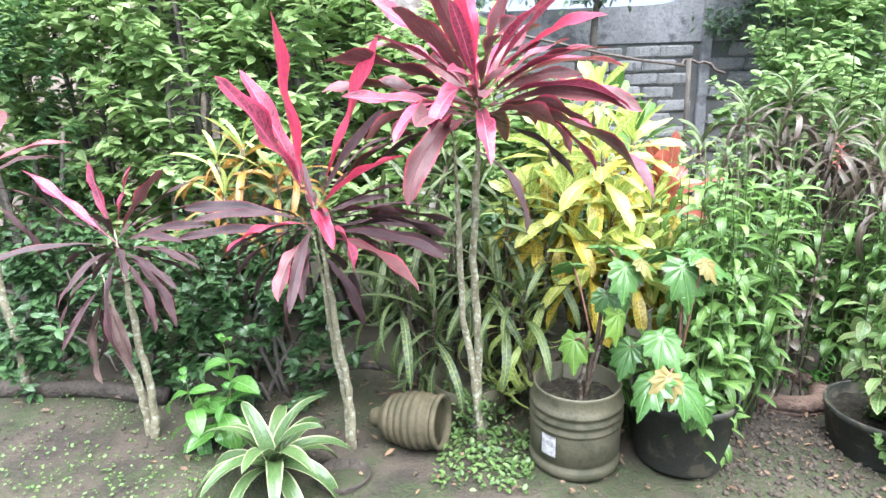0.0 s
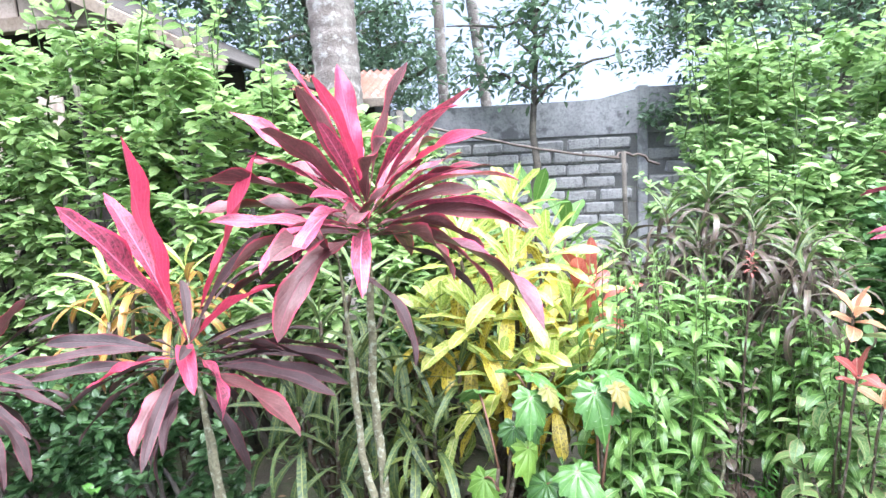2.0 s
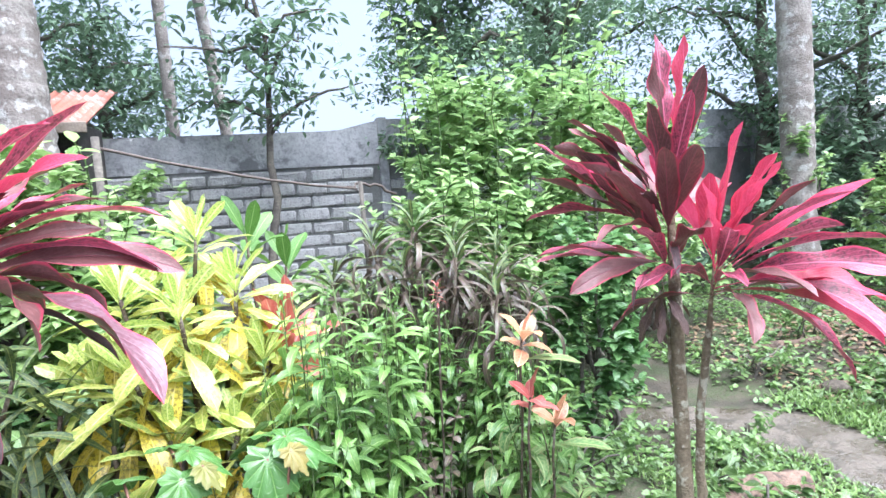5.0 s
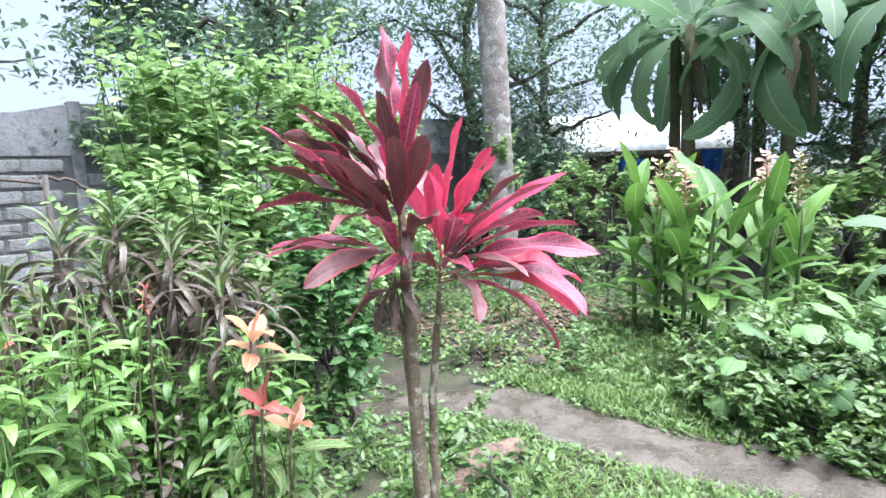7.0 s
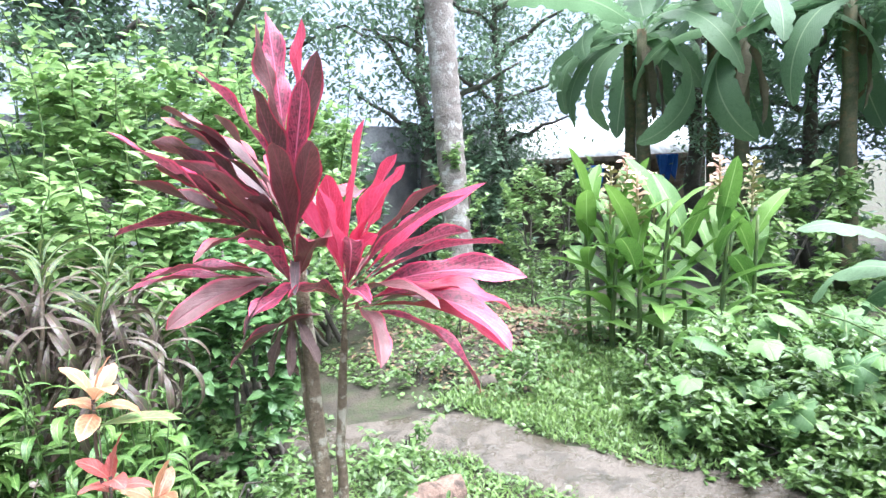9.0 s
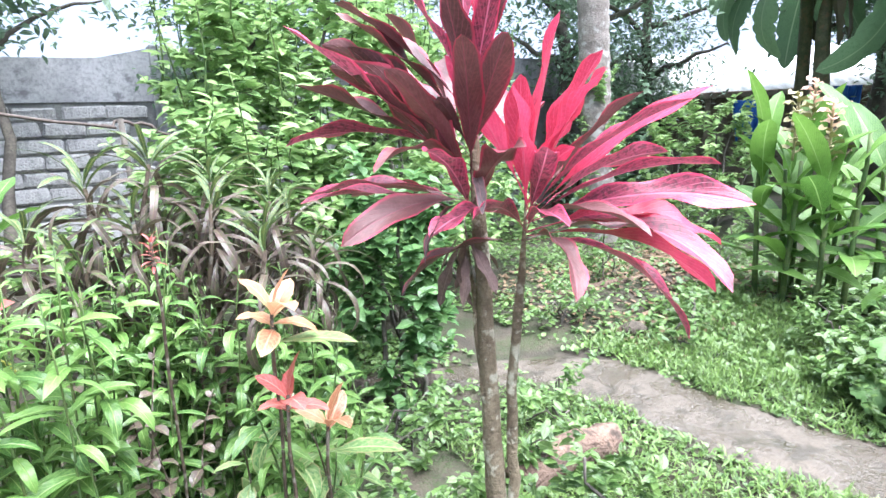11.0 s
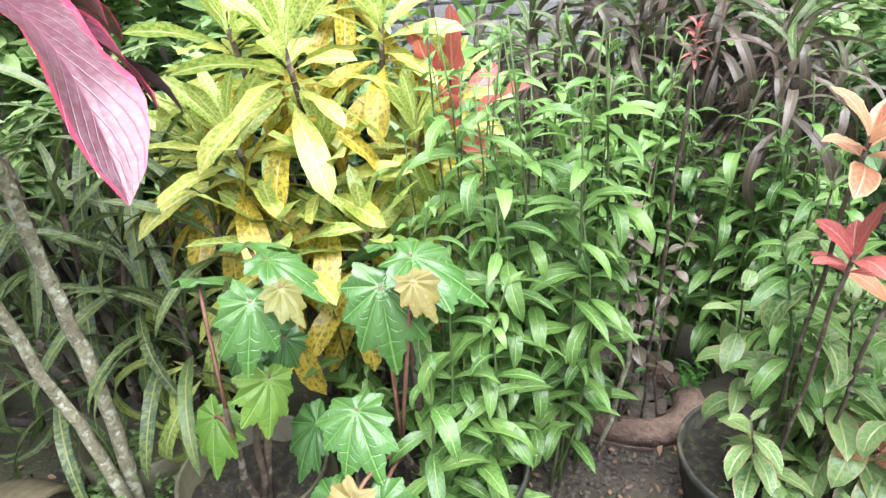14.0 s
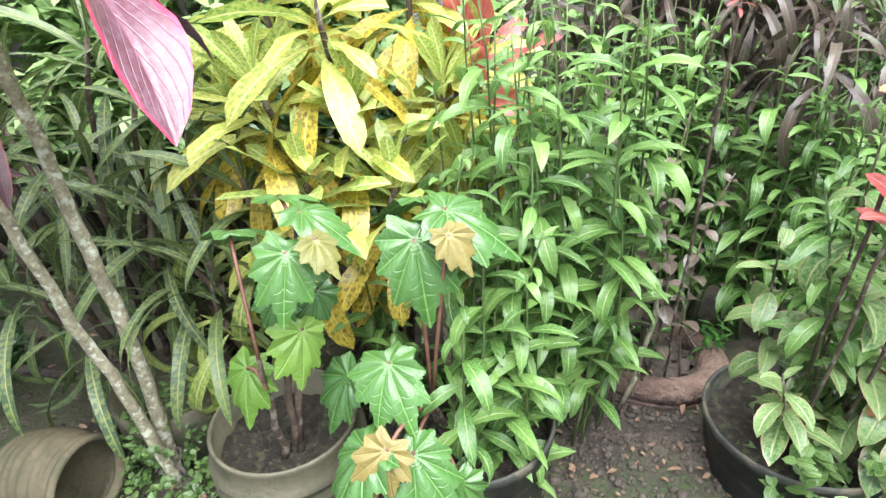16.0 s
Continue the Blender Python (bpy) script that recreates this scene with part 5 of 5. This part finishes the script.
    base = np.array([v.co[:] for v in bm.verts])
    tri = np.array([[v.index for v in f.verts] for f in bm.faces])
    bm.free()
    verts, faces = [], []
    for i in range(4200):
        x, y = (rng.uniform(1.0, 1.6), rng.uniform(1.9, 2.75)) if i < 3000 else (rng.uniform(-2.0, 2.2), rng.uniform(1.8, 2.7))
        s = 0.003 + 0.010 * rng.random() ** 4
        v = base * s * rng.uniform(0.6, 1.3, 3) * rng.uniform(0.8, 1.2, (len(base), 1)) + (x, y, hill(x, y) + s * 0.3)
        faces.append(tri + len(base) * i)
        verts.append(v)
    me = mesh("clods", np.concatenate(verts), [tuple(f) for f in np.concatenate(faces).tolist()], M["clod"], smooth=False)
    tagged(part("clods", me), "loose clods and gravel of brown soil", "soil", kind="stuff")


make_clods()

# half-sunk clay ring with weeds inside
ring = thing("planter_ring", "half-sunk red-brown clay planter ring with weeds", "planter", 1.45, 2.59, 0.0)
prof = []
for i in range(13):
    q = 2 * math.pi * i / 12
    prof.append((0.165 + 0.045 * math.cos(q), 0.03 + 0.05 * math.sin(q)))
part("rim", lathe("rim", prof, M["log"], 40, 0.05, 9), ring)
part("soil", soil_disc("soil", 0.16, "clod", seed=5), ring, pose(0, 0, 0.035))
leafy_mass("weed_clump", "small pale weeds inside the clay ring", "weeds", 1.52, 2.62, 0.20, 0.14, 0.14, 320, M["seedling"], 0.05, 3, 61, 0.0, "weeds", 0.25)
part("stick", tube("stick", curve_pts((1.33, 2.38, 0.02), (1.40, 2.42, 0.42), (0.02, 0, 0), 8, 0.01, 3), [0.007] * 8, M["bark"], 6)).name = "stick"
tagged(bpy.data.objects["stick"], "thin lichen-spotted stick standing in the earth", "stick")

# rotting stump behind the tall cordyline, and moss climbing its trunk
stump = tagged(part("stump", tube("stump", curve_pts((0.20, 2.52, -0.03), (0.16, 2.56, 0.62), (0, 0, 0), 14, 0.012, 6), [0.15, 0.135, 0.12, 0.115, 0.11, 0.11, 0.108, 0.106, 0.108, 0.104, 0.10, 0.102, 0.096, 0.08], M["fibre"], 18, 0.22, 6)), "dark fibrous rotting stump among the crotons", "stump")
leafy_mass("moss_clump", "moss and small weeds climbing the trunk foot", "weeds", 0.195, 2.09, 0.09, 0.09, 0.30, 420, M["weed"], 0.02, 2, 63, 0.0, "weeds", 0.7, core=0.3)

# dark edging log and taller weeds
for label, a, b, r, s in (("dark damp log edging the bare earth", (-2.2, 2.12, 0.03), (-1.25, 2.2, 0.02), 0.04, 7), ("fallen branch under the dark shrub", (-0.75, 2.3, 0.12), (-0.15, 2.25, 0.2), 0.014, 8)):
    tagged(part("log", tube("log", curve_pts(a, b, (0, 0.02, 0.01), 12, 0.015, s), [r * (0.95 + 0.1 * ((i * 7) % 3) / 2) for i in range(12)], M["edging"], 12, 0.12, s)), label, "log", "logs")
for k, (x, y, w, h, n) in enumerate(((4.25, 2.95, 0.45, 0.3, 350), (3.95, 3.6, 0.5, 0.35, 420), (4.75, 2.35, 0.6, 0.32, 500), (3.0, 2.75, 0.4, 0.3, 320), (2.75, 2.45, 0.35, 0.25, 260), (4.6, 3.9, 0.6, 0.35, 420), (5.6, 3.6, 0.7, 0.4, 500), (6.3, 4.4, 0.8, 0.5, 600), (2.3, 2.9, 0.5, 0.35, 420), (5.2, 4.6, 0.8, 0.45, 600))):
    leafy_mass("weed_clump", "loose clump of pale green weeds", "weeds", x, y, w, w * 0.8, h, n, M["weed"], 0.05, 4, 200 + k, 0.0, "weeds", 0.4, core=0.1)

# logs
for label, a, b, r, s in (("old red-brown log half sunk by the path", (2.56, 2.43, 0.03), (3.05, 2.42, 0.04), 0.075, 3), ("rotting branch across the heap of earth", (4.0, 3.3, 0.02), (4.9, 2.95, 0.08), 0.05, 4), ("grey log on the heap of earth", (4.2, 4.0, 0.07), (5.1, 3.5, 0.18), 0.045, 5)):
    log = tagged(part("log", tube("log", curve_pts(a, b, (0, 0.02, 0.02), 12, 0.015, s), [r * (0.95 + 0.1 * ((i * 7) % 3) / 2) for i in range(12)], M["log"], 14, 0.12, s)), label, "log", "logs")
for label, x, y, s in (("pale round stone under the shrub", 2.75, 3.5, 0.09), ("grey stone under the bush", 2.4, 3.65, 0.08), ("brown stone on the heap", 4.1, 3.2, 0.07), ("grey concrete lump under the shrub", 2.3, 3.75, 0.1)):
    bm = bmesh.new()
    bmesh.ops.create_icosphere(bm, subdivisions=3, radius=s)
    for v in bm.verts:
        v.co *= 1 + 0.35 * noise.noise(v.co * 9 + Vector((x, y, 0)))
        v.co.z *= 0.65
    me = bpy.data.meshes.new("stone")
    bm.to_mesh(me)
    bm.free()
    me.materials.append(M["clod"])
    tagged(part("stone", me, None, pose(x, y, hill(x, y) + s * 0.35)), label, "stone", "stones")

# cable tied across to the wall side
cable = thing("cable", "sagging twisted cable with a knotted end", "cable", 0, 0, 0)
part("line", tube("line", curve_pts((-0.25, 5.3, 1.82), (1.72, 6.4, 1.41), (0, 0, -0.04), 16, 0.01, 1), [0.012] * 16, M["wire"], 6), cable)
part("knot", tube("knot", curve_pts((1.62, 6.35, 1.43), (2.15, 6.6, 1.33), (0, 0, 0.06), 10, 0.05, 2), [0.014] * 10, M["wire"], 6), cable)
part("pole", tube("pole", [(-0.26, 5.3, 0), (-0.26, 5.3, 0.9), (-0.26, 5.3, 1.9)], [0.03, 0.03, 0.028], M["limb"], 8), cable, None, "dark wooden pole")
part("pole", tube("pole", [(1.80, 6.42, 0), (1.78, 6.4, 0.8), (1.76, 6.4, 1.48)], [0.025, 0.025, 0.022], M["limb"], 8), cable, None, "dark wooden pole")


# ---- palms, bananas, canna, vines ----
def palm_trunk(label, x, y, h, r, lean, seed, fronds=0, frond_l=2.4):
    plant = thing("palm", label, "palm", x, y, -0.05, group="palms")
    n = 150
    pts = [Vector((lean[0] * i / n, lean[1] * i / n, h * i / n)) for i in range(n + 1)]
    part("trunk", tube("trunk", pts, [r * (1.35 - 0.35 * min(1, i / 15)) * (1.0 + (0.07 if i % 3 == 0 else (0.02 if i % 3 == 1 else 0))) for i in range(n + 1)], M["coco"], 16, 0.03, seed), plant)
    rnd = random.Random(seed)
    for k in range(fronds):
        az = k * 360 / fronds + rnd.uniform(-15, 15)
        rib = []
        for i in range(12):
            u = i / 11
            rib.append(Vector((math.cos(radians(az)) * frond_l * u * 0.9, math.sin(radians(az)) * frond_l * u * 0.9, 0.7 * u - 1.7 * u * u)) + pts[-1])
        fr = part("frond", tube("frond", rib, [0.025 - 0.002 * i for i in range(12)], M["stem"], 5), plant)
        pos, laz = [], []
        for i in range(70):
            f = 1 + 9.9 * i / 70
            p = rib[int(f)].lerp(rib[int(f) + 1], f - int(f))
            for s in (-60, 60):
                pos.append(p[:])
                laz.append(az + s)
        part("leaflets", foliage("leaflets", pos, laz, np.full(len(pos), -28.0), 0, 0.55, M["tree"], 0.07, 0.35), fr)
    return plant


palm_trunk("tall grey ringed coconut palm trunk wound with creeper", 6.25, 5.5, 9.0, 0.155, (-0.35, 0.15), 1, 12)
palm_trunk("big grey tree-like palm trunk behind the cordyline", -0.93, 6.2, 8.5, 0.22, (-0.3, 0.0), 2, 10)
palm_trunk("slender pale palm trunk behind the wall", -0.25, 9.2, 9.0, 0.075, (-0.15, 0), 3, 9)
palm_trunk("slender leaning palm trunk behind the wall", 0.55, 10.5, 8.0, 0.09, (-0.9, 0.3), 4, 9)
leafy_mass("creeper", "creeper climbing the palm trunk", "creeper", 6.22, 5.45, 0.5, 0.5, 1.9, 900, M["bush"], 0.07, 3, 71, 0.2, "creepers", 0.6, core=0.8)
leafy_mass("creeper", "creeper climbing the big trunk", "creeper", -0.93, 6.15, 0.7, 0.6, 2.0, 900, M["hedge"], 0.09, 3, 72, 0.5, "creepers", 0.6, core=0.8)


def banana(label, x, y, h, seed, n=8, L=1.9, W=0.5):
    plant = thing("banana_plant", label, "banana plant", x, y, -0.02, group="banana plants")
    rnd = random.Random(seed)
    part("pseudostem", tube("pseudostem", curve_pts((0, 0, 0), (rnd.uniform(-0.1, 0.1), rnd.uniform(-0.1, 0.1), h), (0, 0, 0), 9, 0.02, seed), [0.11 - 0.006 * i for i in range(9)], M["sheath"], 12, 0.12, seed), plant)
    for i in range(n):
        u = i / n
        me = blade("leaf", L * rnd.uniform(0.8, 1.1), W * rnd.uniform(0.85, 1.15), M["banana"], 70 + 75 * u, -0.16, 0.4, 0.5, 0.14, 0.07, rnd.uniform(-25, 25), 40, 4, seed * 10 + i, 0, 0.28)
        part("leaf", me, plant, leaf_pose((0, 0, h - 0.05), i * 137.5 + rnd.uniform(-25, 25), 72 - 95 * u + rnd.uniform(-12, 12), rnd.uniform(-35, 35)))
    for i in range(2):
        me = blade("dead_leaf", L * 0.55, W * 0.36, M["dead"], 25, 0.5, 0.3, 0.4, 0.1, 0.2, rnd.uniform(-60, 60), 14, 4, seed * 7 + i, 0, 0.5)
        part("dead_leaf", me, plant, leaf_pose((0, 0, h - 0.1), i * 67 + seed * 20, -62 + rnd.uniform(-12, 12), rnd.uniform(-40, 40)), "dry hanging brown leaf")
    return plant


for k, (x, y, h) in enumerate(((8.7, 4.5, 2.4), (8.8, 3.3, 2.2), (8.9, 2.25, 2.3), (10.0, 4.1, 2.8), (10.0, 1.7, 2.5), (9.6, 0.4, 2.3), (9.7, 5.2, 2.5))):
    banana("banana plant with broad torn green leaves", x, y, h + 0.8, 11 + k, 11, 2.0, 0.44)


banana("young banana plant with pale green leaves by the vines", 5.85, 1.15, 0.75, 31, 7, 1.05, 0.34)


def canna_clump():
    rnd = random.Random(77)
    for k in range(13):
        x, y = 5.45 + rnd.uniform(-0.45, 0.5), 2.6 + rnd.uniform(-0.55, 0.5)
        plant = thing("canna", "canna lily with broad upright green leaves", "plant", x, y, hill(x, y) - 0.02, group="canna clump")
        h = rnd.uniform(0.85, 1.25)
        part("stem", tube("stem", curve_pts((0, 0, 0), (rnd.uniform(-0.12, 0.12), rnd.uniform(-0.12, 0.12), h), (0, 0, 0), 7, 0.01, k), [0.02 - 0.0015 * i for i in range(7)], M["stem"], 7), plant)
        for i in range(8):
            z = h * (0.25 + 0.75 * i / 8)
            me = blade("leaf", rnd.uniform(0.42, 0.58), rnd.uniform(0.11, 0.155), M["canna"], 55 - 4 * i, 0.3, 0.5, 0.65, 0.08, 0.08, rnd.uniform(-15, 15), 10, 4, k * 9 + i)
            part("leaf", me, plant, leaf_pose((0, 0, z), i * 160 + k * 40 + rnd.uniform(-25, 25), 30 + 6 * i + rnd.uniform(-14, 14), rnd.uniform(-15, 15)))
        if k % 2 == 0:
            spike = part("flower_spike", tube("flower_spike", curve_pts((0, 0, h), (0.02, 0, h + 0.40), (0, 0, 0), 5, 0.01, k), [0.008] * 5, M["seedpod"], 6), plant, None, "dry seed spike with pale blooms")
            for i in range(18):
                part("pod", blade("pod", 0.085, 0.06, M["flower" if i > 9 and k % 4 == 0 else "seedpod"], 40, 0.5, 0.5, 0.5, 0, 0.3, 30, 5, 2, i), spike, leaf_pose((0.01, 0, h + 0.04 + i * 0.02), i * 137, 30))


canna_clump()


def pumpkin_patch():
    """Trailing vine with large lobed leaves over a bank of weeds."""
    rnd = random.Random(88)
    shapes = [lobed("leaf", s * 0.92, M["pumpkin"], 5, 0.24, 0.05, 0.1, 0.10, -0.05, i, 1.05, 0.22) for i, s in enumerate((0.07, 0.09, 0.115, 0.15))]
    for v in range(5):
        x0, y0 = 4.5 + 0.4 * v, 1.9 - 0.3 * v
        plant = thing("pumpkin_vine", "trailing pumpkin vine with large lobed green leaves", "vine", x0, y0, hill(x0, y0), group="pumpkin vines")
        pts = curve_pts((0, 0, 0.05), (rnd.uniform(0.4, 0.9), rnd.uniform(-1.5, -0.8), 0.35), (0, 0, 0.15), 10, 0.12, v)
        part("stem", tube("stem", pts, [0.008] * 10, M["stem"], 5), plant)
        for i in range(42):
            f = rnd.uniform(0, 8.99)
            p = pts[int(f)].lerp(pts[int(f) + 1], f - int(f)) + Vector((rnd.uniform(-0.5, 0.5), rnd.uniform(-0.5, 0.5), rnd.uniform(0.04, 0.30)))
            part("stalk", tube("stalk", [pts[int(f)], pts[int(f)].lerp(p, 0.6) + Vector((0, 0, 0.03)), p], [0.005] * 3, M["stem"], 5), plant)
            part("leaf", shapes[rnd.randrange(4)], plant, leaf_pose(p, rnd.uniform(150, 300), rnd.uniform(-45, -5), rnd.uniform(-20, 20)))


pumpkin_patch()
leafy_mass("weed_bank", "thick bank of creeping green weeds along the path", "weeds", 4.95, 1.6, 1.5, 1.5, 0.5, 9500, M["weed"], 0.055, 6, 81, 0.0, "weeds", 0.6, core=0.1)
leafy_mass("weed_bank", "tangled bank of creeping weeds spilling onto the path", "weeds", 4.42, 1.55, 1.0, 1.9, 0.34, 7000, M["weed"], 0.05, 6, 83, 0.0, "weeds", 0.5, core=0.1)
leafy_mass("weed_bank", "bank of creeping green weeds below the vines", "weeds", 5.0, 0.2, 1.7, 1.6, 0.6, 6500, M["weed"], 0.055, 6, 82, 0.0, "weeds", 0.6, core=0.1)

for k, (x, y, w, h) in enumerate(((11.2, -0.6, 2.6, 2.2), (11.8, 1.6, 2.6, 2.4), (12.4, 3.6, 2.4, 2.2), (8.6, -1.6, 2.6, 1.8), (7.6, 6.6, 1.8, 1.7), (9.0, 8.2, 2.2, 2.0), (5.4, 6.9, 1.8, 1.9))):
    leafy_mass("bush", "dense green bush closing the garden end", "bush", x, y, w, 1.4, h, 3000, M["tree"], 0.13, 6, 300 + k, 0.0, "far bushes", 0.45)

# ---- trees beyond ----
tree("thin papaya-like tree with drooping leaf tiers before the wall", 0.85, 7.4, 4.0, 1.0, 1000, 0.16, 91, 0.06, 0.5, limbs=10)
tree("dark dense tree by the wall hung with creepers", 3.0, 7.7, 4.4, 1.15, 5200, 0.13, 92, 0.16, 0.35, limbs=12)
tree("tall tree behind the lime bushes", 4.4, 7.7, 5.4, 1.4, 4200, 0.13, 93, 0.14, 0.4, limbs=12)
tree("open-crowned tree behind the palm", 7.9, 7.9, 5.2, 1.8, 4200, 0.14, 94, 0.15, 0.3, limbs=12)
tree("open-crowned tree behind the bananas", 11.4, 5.0, 5.6, 2.1, 4200, 0.16, 95, 0.16, 0.3, limbs=12)
tree("open-crowned tree beyond the house", 12.4, 2.0, 5.4, 2.2, 4200, 0.16, 96, 0.16, 0.3, limbs=12)
tree("broad green tree beyond the wall", -1.6, 11.0, 4.0, 1.9, 3200, 0.17, 97, 0.15, 0.35, limbs=11)
tree("tree behind the shed", -5.0, 7.8, 5.0, 2.2, 3200, 0.18, 98, 0.16, 0.35, limbs=11)
tree("green tree behind the wall corner", 6.0, 10.2, 5.0, 2.0, 3600, 0.16, 99, 0.16, 0.3, limbs=11)
tree("leafy tree filling the gap behind the palm", 9.2, 7.4, 4.6, 1.7, 4600, 0.12, 101, 0.13, 0.25, limbs=12)
tree("leafy tree behind the canna clump", 10.4, 3.0, 4.4, 1.8, 4600, 0.13, 102, 0.13, 0.25, limbs=12)
tree("leafy tree at the garden end", 10.2, 0.6, 4.4, 1.9, 4600, 0.13, 103, 0.13, 0.25, limbs=12)

tree("dense dark tree rising behind the shed roof", -3.0, 7.4, 4.8, 1.3, 4600, 0.13, 112, 0.13, 0.35, limbs=12)
tree("leafy tree between the shed and the hut", -2.3, 9.0, 4.8, 1.3, 3600, 0.13, 111, 0.12, 0.3, limbs=11)
